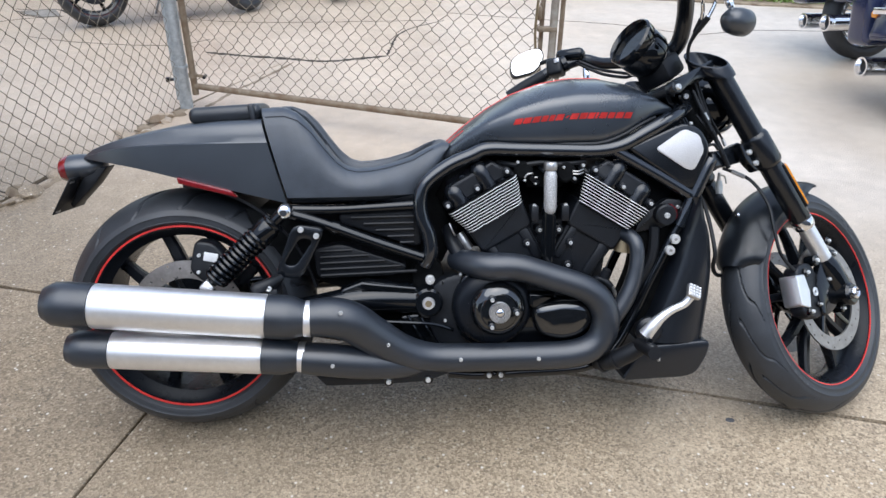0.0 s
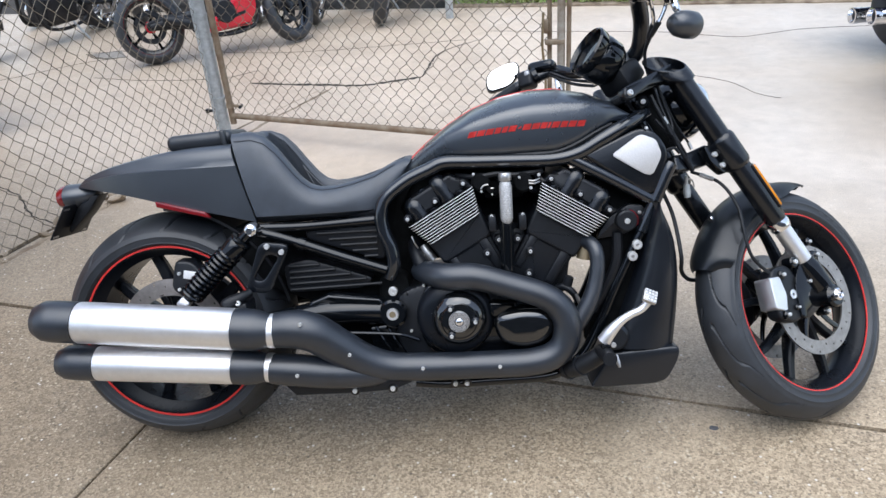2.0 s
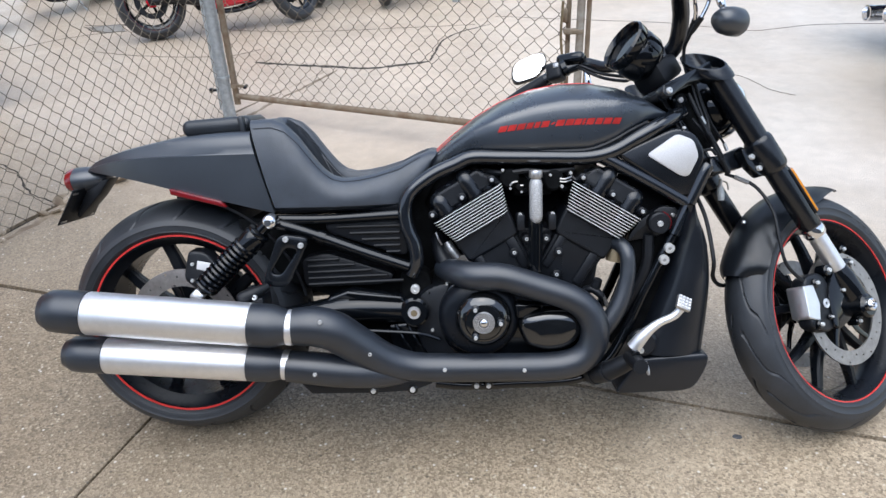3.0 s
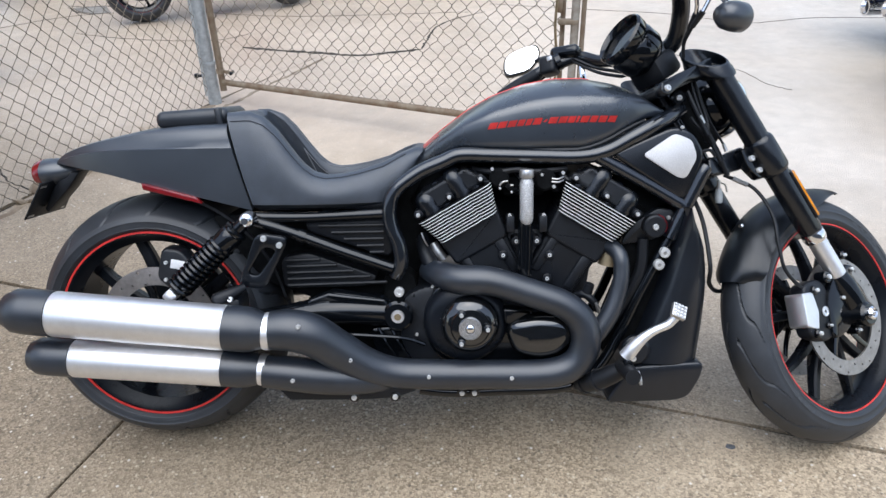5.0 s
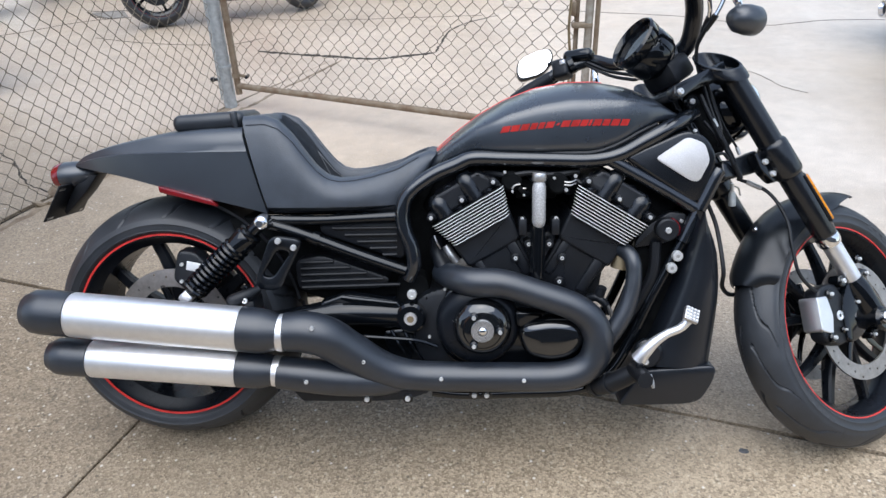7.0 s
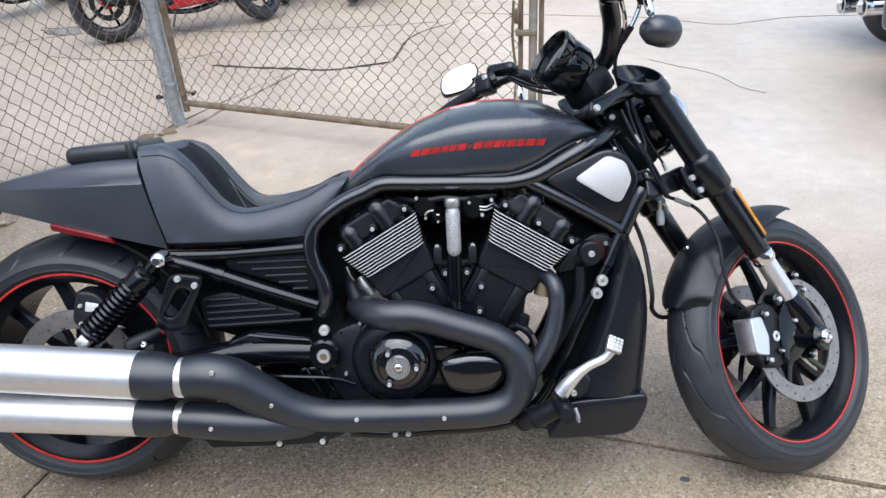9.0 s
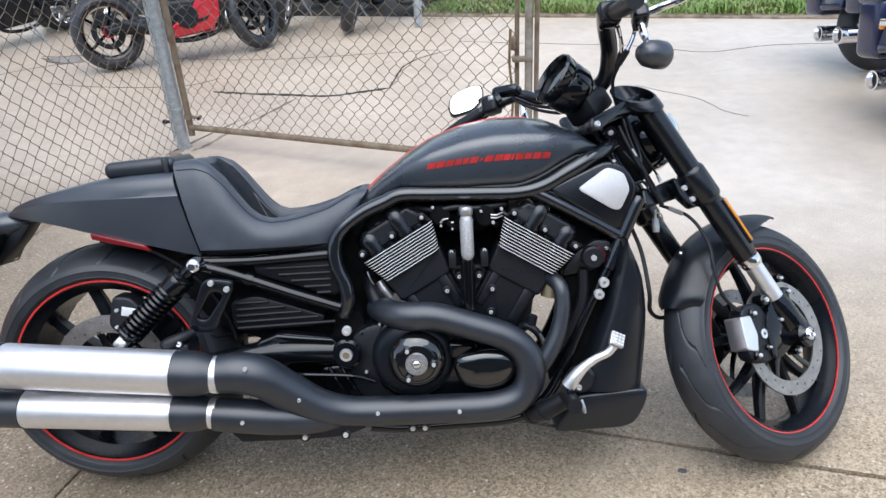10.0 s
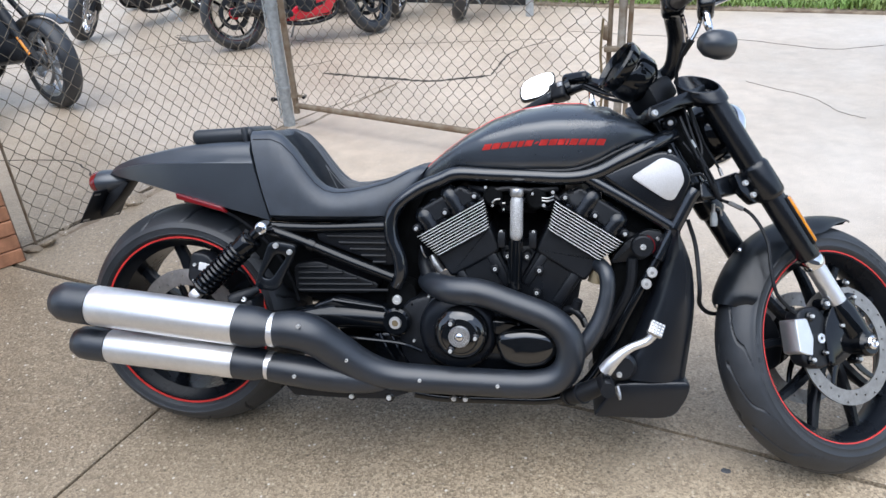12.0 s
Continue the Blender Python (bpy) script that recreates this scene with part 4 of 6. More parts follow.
part("pivot_boss", disc(.037, .06, side(.617, -.135, .364), 28, 0.006), M_GLOSS, BIKE)
part("pivot_ring", lathe([(.0085, -.01), (.0085, .006), (.0145, .006), (.0165, 0), (.0165, -.01), (.0085, -.01)], 24, side(.617, -.195, .364)), M_ALU, BIKE, "bright swingarm pivot ring")
part("pivot_core", disc(.0085, .004, side(.617, -.196, .364), 16, .001), M_BRASS, BIKE)
bolt(BIKE, .622, -.190, .424, .0155, .009, name="frame_bolt")
part("pivot_plate", prism(rounded([(.58, .46), (.655, .46), (.67, .36), (.65, .29), (.60, .27), (.575, .33)], .03), -.13, .13, 0.01), M_DULL, BIKE)
part("sensor", tube([(.703, -.205, .372), (.716, -.210, .366), (.730, -.214, .361)], [.0042, .004, .002], 8), M_ALU, BIKE)
for bx, bz in ((.70, .43), (.66, .31)):
    bolt(BIKE, bx, -.168, bz, 0.005, 0.006)
gcase = part("gear_case", prism(rounded([(.54, .32), (.66, .33), (.70, .27), (.68, .24), (.56, .24)], .02), -.15, -.05, 0.008), M_GLOSS, BIKE, "gloss black ribbed gear case")
for k in range(5):
    part("rib", tube([(.565 + .03 * k, -.152, .322), (.585 + .03 * k, -.158, .285), (.61 + .03 * k, -.155, .245)], .0045, 8), M_GLOSS, gcase)
part("swingarm_cover", prism(rounded([(.395, .402), (.458, .424), (.59, .405), (.605, .365), (.57, .338), (.469, .345), (.40, .358)], .014), -.185, -.14, 0.008, 4), M_GLOSS, BIKE, "gloss black swingarm cover", 60)
part("cover_ridge", tube([(.452, -.186, .418), (.50, -.188, .412), (.585, -.188, .402)], [.006, .005, .004], 8), M_SEMI, BIKE)
part("cover_nose", lathe([(0, .058), (.016, .052), (.026, .035), (.031, .010), (.031, -.02), (0, -.02)], 28, Matrix.Translation((.455, -.165, .372)) @ Vector((-.98, -.16, .05)).to_track_quat("Z", "Y").to_matrix().to_4x4() @ Matrix.Diagonal((1, .8, 1.6, 1))), M_GLOSS, BIKE, "", 60)
part("shift_rod", tube([(.46, -.19, .322), (.55, -.19, .316), (.63, -.18, .305), (.68, -.17, .285)], .005, 8), M_GLOSS, BIKE)
# added dark block that hides bright ground behind the rear cylinder
part("rear_filler", prism([(.60, .44), (.66, .44), (.70, .52), (.645, .62), (.70, .72), (.64, .69), (.59, .62), (.60, .52)], -.07, .07, .006), M_DULL, BIKE)
# dark core added so no light shows through the engine
part("inner_filler", join(rbox((.36, .05, .26), pose(.86, 0, .60), .01), prism([(.62, .50), (.70, .48), (.74, .72), (.69, .70), (.63, .64)], -.05, .05, .006), prism([(1.10, .70), (1.30, .62), (1.28, .50), (1.16, .50)], -.05, .05, .006)), M_DULL, BIKE)
part("intake", join(rbox((.22, .18, .06), pose(.92, 0, .68), .015), rbox((.10, .26, .05), pose(.92, 0, .665), .01)), M_DULL, BIKE)
for k in range(6):
    xx = .80 + .05 * k
    part("hose", tube([(xx, -.13, .70), (xx + .02, -.15, .68), (xx + .045, -.14, .675 - .02 * (k % 2)), (xx + .06, -.10, .66)], 0.006, 8), (M_CASE, M_PLAST)[k % 2], BIKE)
part("regulator", join(disc(.027, .03, side(1.2255, -.140, .568), 28, .004), prism(rounded([(1.185, .575), (1.235, .607), (1.276, .602), (1.276, .566), (1.232, .532), (1.152, .520), (1.160, .54)], .01), -.142, -.115, .004)), M_CASE, BIKE, "black electrical unit on its bracket")
part("unit_band", lathe([(.0275, .010), (.0295, .010), (.0295, .022), (.0275, .022), (.0275, .010)], 14, side(1.2255, -.140, .568) @ Matrix.Rotation(radians(-30), 4, "Z"), radians(100)), M_REDLENS, BIKE)
bolt(BIKE, 1.2255, -.170, .568, 0.0095, 0.006)
part("bracket_screw", disc(.005, .006, side(1.262, -.142, .585), 10, .001), M_STEEL, BIKE)

part("radiator", prism([(1.18, .25), (1.27, .45), (1.30, .60), (1.33, .60), (1.34, .25)], -.06, .06, .01), M_DULL, BIKE, "dark radiator core")
part("coolant_hose", tube([(1.09, -.04, .62), (1.17, -.07, .60), (1.235, -.09, .55), (1.27, -.09, .48)], .024, 12), M_PLAST, BIKE, "black coolant hose")
# filler block added to keep the gap between swingarm and pipe dark
part("underside_filler", prism(rounded([(.40, .41), (.66, .41), (.68, .24), (.46, .23)], .03), -.09, .09, .01), M_DULL, BIKE)
part("belt_pulley", lathe([(.04, 0), (.115, 0), (.118, .012), (.115, .03), (.04, .03), (.04, 0)], 40, pose(0, .15, .322, 90, 0, 0)), M_CASE, BIKE)
# airbox cover with its bright screen
cover = part("airbox_cover", prism(rounded([(1.118, .738), (1.262, .800), (1.305, .785), (1.335, .735), (1.302, .638), (1.285, .628)], .022), -.16, -.06, 0.007, 3), M_SEMI, BIKE, "matte black airbox side cover")
part("screen", prism(rounded([(1.190, .735), (1.262, .784), (1.302, .768), (1.316, .728), (1.293, .680), (1.274, .682)], .012), -.1635, -.15, 0.002), M_MESH, cover, "bright perforated screen")
bolt(cover, 1.278, -.162, .797, 0.005, 0.004)

# radiator shroud and chin
rear_x = lerp_table([(.234, 1.168), (.307, 1.205), (.424, 1.248), (.525, 1.276), (.60, 1.292), (.618, 1.297)])
front_x = lerp_table([(.234, 1.340), (.333, 1.350), (.416, 1.355), (.497, 1.349), (.55, 1.334), (.585, 1.318), (.618, 1.303)])


def shroud_ring(z):
    a, b = rear_x(z), front_x(z)
    w = b - a
    half = [(a, -.15), (a + w * .08, -.172), (a + w * .25, -.187), (a + w * .5, -.194), (a + w * .72, -.190), (b - .020, -.180), (b - .013, -.174), (b - .010, -.168), (b, -.155), (b + .004, -.08)]
    return [Vector((x, y, z)) for x, y in half] + [Vector((x, -y, z)) for x, y in reversed(half)]


shroud = part("radiator_shroud", grid_mesh([shroud_ring(z) for z in (.236, .27, .31, .35, .39, .43, .47, .51, .54, .57, .59, .605, .615)]), M_SHROUD, BIKE, "matte black radiator shroud", 40)
part("chin_fairing", prism(rounded([(1.352, .240), (1.345, .200), (1.318, .150), (1.285, .140), (1.115, .136), (1.165, .215), (1.175, .228)], .02), -.19, .19, 0.005, 2), M_SHROUD, BIKE, "matte black chin fairing", 50)
part("shroud_boss", disc(.035, .02, side(1.185, -.18, .272), 24, .008), M_SHROUD, BIKE)

# right foot control
part("foot_mount", tube([(1.05, -.19, .187), (1.075, -.225, .206), (1.11, -.25, .232), (1.15, -.265, .262)], [.017, .023, .023, .02], 14), M_PLAST, BIKE, "black rubber foot peg mount")
part("foot_peg", tube([(1.135, -.262, .262), (1.138, -.30, .268), (1.14, -.36, .272)], [.016, .018, .017], 14), M_PLAST, BIKE, "black rubber foot peg")
part("peg_spring", tube([(1.165, -.29, .258), (1.170, -.298, .242), (1.173, -.302, .230)], [.006, .0055, .003], 8), M_STEEL, BIKE)
lev = part("brake_pedal", tube([(1.136, -.30, .298), (1.152, -.305, .322), (1.172, -.307, .344), (1.196, -.307, .361), (1.225, -.306, .374), (1.242, -.306, .392)], [.017, .015, .0115, .0095, .0095, .010], 14), M_ALU, BIKE, "polished silver brake pedal")
padm = pose(1.2445, -.314, .4065, 48, 25, 0)
part("pedal_pad", rbox((.034, .034, .012), padm, 0.003), M_STEEL, lev)
for i in range(4):
    for j in range(4):
        part("pad_stud", rbox((.0052, .0052, .004), padm @ pose(-.0120 + .0080 * i, -.0120 + .0080 * j, .0068), 0.001, 1), M_WHITE, lev)
bolt(lev, 1.138, -.315, .288, 0.012, 0.008, mat=M_GLOSS)
bolt(BIKE, 1.178, -.202, .255, 0.009, 0.006)
part("side_stand", tube([(.95, .17, .19), (.93, .22, .05), (.92, .29, -.088)], .012, 10), M_GLOSS, BIKE)

# ---- front end, in the frame of the turned wheel ----
fw = cast_wheel("front_wheel", BIKE, FRONT @ side(0, 0, 0), 0.321, 0.068, radians(60), 0.2425, 0.052, 12, 0.60, "black front wheel with red pinstripe, turned to its left lock")
for k in range(26):
    if k % 13 in (4, 5, 6, 11, 12):
        continue
    a = radians(k * 6.2 + (96 if k > 12 else 0))
    part("sidewall_mark", rbox((.013, .0200 if k % 3 else .012, .0012), FRONT @ side(0, 0, 0) @ Matrix.Rotation(a, 4, "Z") @ pose(.2700, 0, .0626, 0, 0, 0), .0004, 1), M_MARK, fw)
for s in (1, -1):
    part("brake_disc", put(drilled_disc(0.112, 0.149, 0.005, side(0, -.070 * s, 0)), FRONT), M_DISC, fw, "drilled steel brake disc")
    part("disc_carrier", put(join(*[spoke(.035, .110, .009, .007, .003, .003, radians(72 * k + 10), .25, 0) for k in range(5)]), FRONT @ side(0, -.072 * s, 0)), M_GLOSS, fw)
    fy = -.105 * s
    top, axl = Vector((-.377, fy, .618)), Vector((.022, fy, 0))
    d = (axl - top).normalized()
    fm = FRONT @ Matrix.Translation(top) @ d.to_track_quat("Z", "X").to_matrix().to_4x4()
    L = (axl - top).length
    leg = part("fork_leg", lathe([(0, .012), (.0295, .012), (.0300, .05), (.0300, .205), (.0340, .209), (.0365, .217), (.0365, .290), (.0345, .297), (.0290, .303), (.0285, .470), (.0255, .480), (0, .480)], 36, fm), M_SEMI, BIKE, "black upside-down fork leg", 30)
    part("dust_seal", lathe([(.018, .480), (.0275, .480), (.0285, .486), (.0285, .497), (.0255, .506), (.018, .506), (.018, .480)], 28, fm), M_CHROME, leg, "bright fork seal ring")
    part("slider", lathe([(0, .48), (.0225, .48), (.0225, L - .10), (0, L - .10)], 28, fm), M_ALU, leg, "bright polished fork slider")
    part("axle_foot", join(lathe([(0, L - .125), (.0235, L - .125), (.030, L - .10), (.033, L - .02), (.028, L + .018), (0, L + .022)], 24, fm), put(disc(.031, .052, side(.004, fy + .014 * s if s > 0 else fy - .04, 0), 24, .006), FRONT)), M_GLOSS, leg, "gloss black axle foot")
    part("axle_end", put(lathe([(0, .004), (.007, .004), (.008, .012), (.012, .014), (.0165, .010), (.0165, -.02), (0, -.02)], 18, side(0, -.142, .002) if s > 0 else pose(0, .142, .002, -90, 0, 0)), FRONT), M_CHROME, leg, "chrome axle end")
    # ring of the upper clamp round the leg's top, hollow above the cap
    band = lathe([(.0300, .034), (.0380, .026), (.0430, .016), (.0450, .010), (.0450, -.004), (.0435, -.008), (.0435, -.016), (.0420, -.019), (.0390, -.019), (.0380, -.014), (.0360, .014), (.028, .024), (0, .024)], 48)
    # the ring's mouth is cut nearly level
    q = (BIKE.matrix_basis @ fm).to_3x3().inverted() @ Vector((0, -.16, 1))
    for v in band.verts:
        v.co.z -= (q.x * v.co.x + q.y * v.co.y) / q.z * min(1, max(0, (.05 - v.co.z) / .04))
    ring = part("clamp_ring", put(band, FRONT @ Matrix.Translation((-.017, 0, .004)) @ FRONT.inverted() @ fm), M_SEMI, BIKE, "open black clamp ring over the fork leg", 28)
    part("fork_cap", lathe([(0, .014), (.012, .014), (.014, .016), (.018, .017), (.020, .026), (0, .026)], 6, fm), M_GLOSS, ring)
    if s > 0:
        refl = part("fork_reflector", rbox((.024, .010, .128), fm @ pose(0, 0, 0, 0, 0, -38) @ pose(0, .0315, .383), .004), M_AMBER, leg, "long amber reflector")
        part("reflector_back", rbox((.030, .006, .134), fm @ pose(0, 0, 0, 0, 0, -38) @ pose(0, .0285, .383), .002), M_PLAST, refl)
        part("clamp_flange", put(prism(rounded([(-.318, .420), (-.25, .430), (-.225, .365), (-.262, .345), (-.300, .375)], .012), -.100, -.075, .004), FRONT), M_GLOSS, leg)
        for bx, bz in ((-.2885, .3965), (-.2680, .3680)):
            bolt(leg, bx, -.101, bz, .0095, .007, FRONT)
    cy = -.088 * s
    y0, y1 = sorted((cy + .03 * s, cy - .014 * s))
    c = part("front_caliper", put(prism(rounded([(-.175, .082), (-.14, .095), (-.105, .096), (-.078, .055), (-.07, .0), (-.085, -.045), (-.12, -.058), (-.172, -.040)], .016), y0, y1, .008, 3), FRONT), M_CASE, BIKE, "black four-piston front brake caliper")
    y0, y1 = sorted((cy + .034 * s, cy - .019 * s))
    part("caliper_face", put(prism(rounded([(-.188, .064), (-.150, .066), (-.136, .018), (-.145, -.026), (-.184, -.016)], .005), y0, y1, .003), FRONT), M_ALU, c, "bright machined caliper face", 20)
    part("caliper_bracket", put(prism(rounded([(-.10, .05), (-.07, .095), (-.01, .13), (.012, .125), (.006, .0), (-.03, -.03), (-.07, -.05), (-.10, -.05)], .02), min(cy, cy - .022 * s), max(cy, cy - .022 * s), .006), FRONT), M_GLOSS, c)
    if s > 0:
        part("caliper_emblem", put(lathe([(.004, 0), (.004, .002), (.007, .002), (.007, .001), (.009, .001), (.009, .002), (.012, .002), (.012, 0), (.004, 0)], 24, side(-.110, cy - .0155, .017)), FRONT), M_ALU, c)
        for bx, bz, r in ((-.140, .070, .008), (-.150, -.034, .008), (-.0875, .100, .010), (-.014, .152, .007), (.004, .116, .007), (-.046, .046, .007), (-.0015, -.037, .007), (-.108, -.018, .005)):
            bolt(c, bx, cy - .023, bz, r * .82, .006, FRONT)
            part("bolt_boss", put(disc(r * 1.5, .03, side(bx, cy + .007, bz), 14, .003), FRONT), M_GLOSS, c)

# front fender: a curved shell over the tyre
bm = bmesh.new()
cols = []
for i in range(29):
    a = radians(161 - (161 - 67) * i / 28)
    tip = min(1, i / 3 + .55) * min(1, .12 + .95 * math.sqrt((28 - i) / 9))
    ring = []
    for j in range(-8, 9):
        q = j / 8
        drop = .055 * abs(q) ** 2.6 * min(1, (28 - i) / 10 + .12)
        R0 = .342 - drop + .022 * max(0, (i - 20) / 8) ** 1.3
        ring.append(bm.verts.new((R0 * math.cos(a), .078 * q * tip, R0 * math.sin(a))))
    cols.append(ring)
for a, b in zip(cols, cols[1:]):
    for j in range(16):
        bm.faces.new((a[j], a[j + 1], b[j + 1], b[j]))
bmesh.ops.solidify(bm, geom=bm.faces[:], thickness=0.004)
ff = part("front_fender", put(bm, FRONT), M_FENDER, BIKE, "matte black front fender", 50)
part("fender_bolt", lathe([(0, .006), (.004, .0055), (.0065, .002), (.0065, -.004), (0, -.004)], 12, FRONT @ Matrix.Rotation(radians(-133.2 + 90), 4, "Y") @ pose(0, 0, .342)), M_CHROME, ff)

# clamps, headlamp, gauges, bars
part("top_clamp", put(join(prism(rounded([(-.385, .640), (-.4506, .610), (-.556, .564), (-.560, .540), (-.538, .533), (-.4716, .575), (-.385, .595)], .010), -.112, -.082, .005), prism(rounded([(-.39, .632), (-.45, .605), (-.52, .575), (-.51, .55), (-.45, .575), (-.38, .60)], .010), -.09, .112, .006)), FRONT), M_SEMI, BIKE, "black upper fork clamp")
part("lower_clamp", put(join(prism(rounded([(-.395, .405), (-.345, .412), (-.275, .436), (-.262, .428), (-.255, .392), (-.28, .380), (-.35, .366), (-.395, .36)], .010), -.070, -.035, .006, 3),
                             prism(rounded([(-.36, .425), (-.25, .43), (-.24, .395), (-.35, .385)], .012), .02, .10, .006), tube([(-.37, -.05, .385), (-.375, 0, .39), (-.35, .05, .40)], .026, 14)), FRONT), M_SEMI, BIKE, "black lower fork clamp")
part("steering_head", put(tube([(-.46, 0, .60), (-.36, 0, .40)], .034, 20, 2), FRONT), M_GLOSS, BIKE)
bolt(BIKE, -.5425, -.113, .549, .010, .006, FRONT)
hl = part("headlamp", put(lathe([(0, -.10), (.05, -.092), (.082, -.06), (.092, -.02), (.0925, .010), (.090, .012), (0, .012)], 36, pose(-.275, 0, .560, 0, 100, 0) @ Matrix.Scale(.85, 4)), FRONT), M_GLOSS, BIKE, "black headlamp shell", 60)
part("trim_ring", put(lathe([(.086, .012), (.0935, .012), (.0955, .020), (.0955, .032), (.092, .040), (.086, .040), (.086, .012)], 48, pose(-.275, 0, .560, 0, 100, 0) @ Matrix.Scale(.85, 4)), FRONT), M_CHROME, hl, "chrome headlamp trim ring")
part("lens", put(lathe([(0, .062), (.05, .056), (.075, .046), (.089, .036), (0, .035)], 32, pose(-.275, 0, .560, 0, 100, 0) @ Matrix.Scale(.85, 4)), FRONT), M_CHROME, hl)
# dark filler added where ground would show between headlamp and steering head
part("headlamp_filler", put(rbox((.08, .10, .17), pose(-.385, 0, .515, 0, -32, 0), .02, 3), FRONT), M_DULL, BIKE)
gm = FRONT @ pose(-.484, -.0, .672, 0, -60, 0) @ Matrix.Scale(1.12, 4)
gauge = part("instrument", lathe([(0, -.012), (.04, -.01), (.05, .0), (.056, .012), (.057, .045), (.054, .052), (.058, .056), (.06, .075), (.056, .08), (.051, .074), (.05, .062), (0, .06)], 40, gm), M_GLOSS, BIKE, "gloss black round instrument", 40)
part("gauge_glass", lathe([(0, .064), (.05, .064), (.05, .06), (0, .06)], 32, gm), M_GLOSS, gauge, "dark gauge face")
part("gauge_bracket", put(rbox((.08, .10, .06), pose(-.458, 0, .642, 0, -30, 0), .014), FRONT), M_PLAST, BIKE)
right_bar = [(-.430, -.02, .69), (-.424, -.05, .71), (-.440, -.09, .755), (-.478, -.132, .783), (-.512, -.168, .789), (-.54, -.21, .776), (-.575, -.285, .745), (-.628, -.375, .708)]
left_bar = [(-.437, .02, .69), (-.441, .06, .695), (-.45, .12, .715), (-.457, .2, .745), (-.478, .25, .774), (-.525, .285, .764), (-.563, .31, .75), (-.625, .385, .714)]
bars = part("handlebar", put(tube(list(reversed(left_bar)) + right_bar, [.0165] * 6 + [.019, .021] + [.021, .021, .021, .021, .019, .0165, .0165, .0165], 16, 5), FRONT), M_SEMI, BIKE, "black handlebar")
part("riser", put(tube([(-.43, 0, .64), (-.455, 0, .70)], [.04, .03], 18, 2), FRONT), M_MATTE, bars)
for s in (1, -1):
    sp = (-.464, -.245 * s, .670)
    sig = part("turn_signal", put(lathe([(0, -.045), (.02, -.04), (.033, -.02), (.037, .01), (.036, .035), (.032, .042), (0, .042)], 26, pose(*sp, 0, 90, 0) @ Matrix.Scale(.89, 4)), FRONT), M_MATTE, bars, "matte black bullet turn signal", 60)
    part("signal_lens", put(lathe([(0, .05), (.02, .048), (.032, .042), (0, .041)], 22, pose(*sp, 0, 90, 0) @ Matrix.Scale(.89, 4)), FRONT), M_AMBER, sig)
    part("signal_stem", put(tube([(-.472, -.245 * s, .700), (-.478, -.245 * s, .716), (-.480, -.243 * s, .747)], [.007, .010, .008], 10, 3), FRONT), M_CHROME, bars)
# right controls: grip, switches, master cylinder with its lever, two banjo lines
part("grip", put(tube([(-.556, -.248, .760), (-.59, -.312, .734), (-.634, -.384, .704)], [.018, .0195, .0185], 16), FRONT), M_PLAST, bars, "black rubber grip")
part("switch_housing", put(rbox((.052, .050, .056), pose(-.538, -.208, .775, 0, 0, 60), .012, 3), FRONT), M_GLOSS, bars)
part("switch_collar", put(tube([(-.546, -.226, .770), (-.556, -.246, .762)], .0225, 16, 2), FRONT), M_PLAST, bars)
mcyl = part("master_cylinder", put(rbox((.065, .036, .036), pose(-.472, -.238, .762, 0, 10, 55), .010, 3), FRONT), M_SEMI, bars, "black brake master cylinder")
part("cylinder_cap", put(rbox((.050, .034, .006), pose(-.472, -.238, .783, 0, 10, 55), .002, 2), FRONT), M_STEEL, mcyl)
part("hand_lever", put(tube([(-.468, -.255, .764), (-.450, -.285, .766), (-.432, -.325, .764), (-.448, -.385, .752)], [.010, .009, .008, .0065], 10), FRONT), M_CHROME, bars, "polished hand lever")
part("brake_line", put(tube([(-.512, -.205, .752), (-.492, -.186, .744), (-.478, -.172, .728), (-.469, -.158, .714)], .0048, 8), FRONT), M_CHROME, bars, "bright brake line fitting")
part("brake_line", put(tube([(-.478, -.225, .752), (-.460, -.204, .750), (-.460, -.190, .732), (-.466, -.175, .712)], .0048, 8), FRONT), M_CHROME, bars, "bright brake line fitting")
for a, b in (((-.469, -.158, .714), (-.462, -.128, .694)), ((-.466, -.175, .712), (-.466, -.140, .692))):
    part("line_sleeve", put(tube([a, b], [.0075, .0065], 10, 2), FRONT), M_PLAST, bars)
    part("cable", put(tube([b, (-.452, -.095, .668), (-.435, -.075, .62), (-.39, -.055, .50)], .0042, 8), FRONT), M_PLAST, bars, "black cable")
# left controls, half behind the tank
part("grip", put(tube([(-.572, .318, .744), (-.612, .372, .722), (-.642, .412, .704)], [.018, .0195, .0185], 16), FRONT), M_PLAST, bars, "black rubber grip")
part("switch_housing", put(rbox((.046, .05, .05), pose(-.552, .29, .756, 0, 0, -60), .010, 3), FRONT), M_PLAST, bars)
part("switch_collar", put(tube([(-.528, .268, .766), (-.538, .277, .762)], .024, 16, 2), FRONT), M_GLOSS, bars)
part("switch_button", put(rbox((.016, .012, .014), pose(-.565, .268, .768, 0, 0, -60), .003, 2), FRONT), M_STEEL, bars)
part("clutch_perch", put(rbox((.085, .046, .034), pose(-.51, .265, .790, 0, 8, -58), .015, 4), FRONT), M_GLOSS, bars, "black clutch perch")
part("hand_lever", put(tube([(-.515, .27, .775), (-.525, .33, .755), (-.565, .40, .735), (-.60, .45, .725)], [.008, .007, .006, .006], 8), FRONT), M_GLOSS, bars, "black hand lever")
part("mirror_stem", put(tube([(-.53, .275, .775), (-.535, .32, .795), (-.545, .36, .80)], .0065, 8), FRONT), M_PLAST, bars, "dark mirror stem")
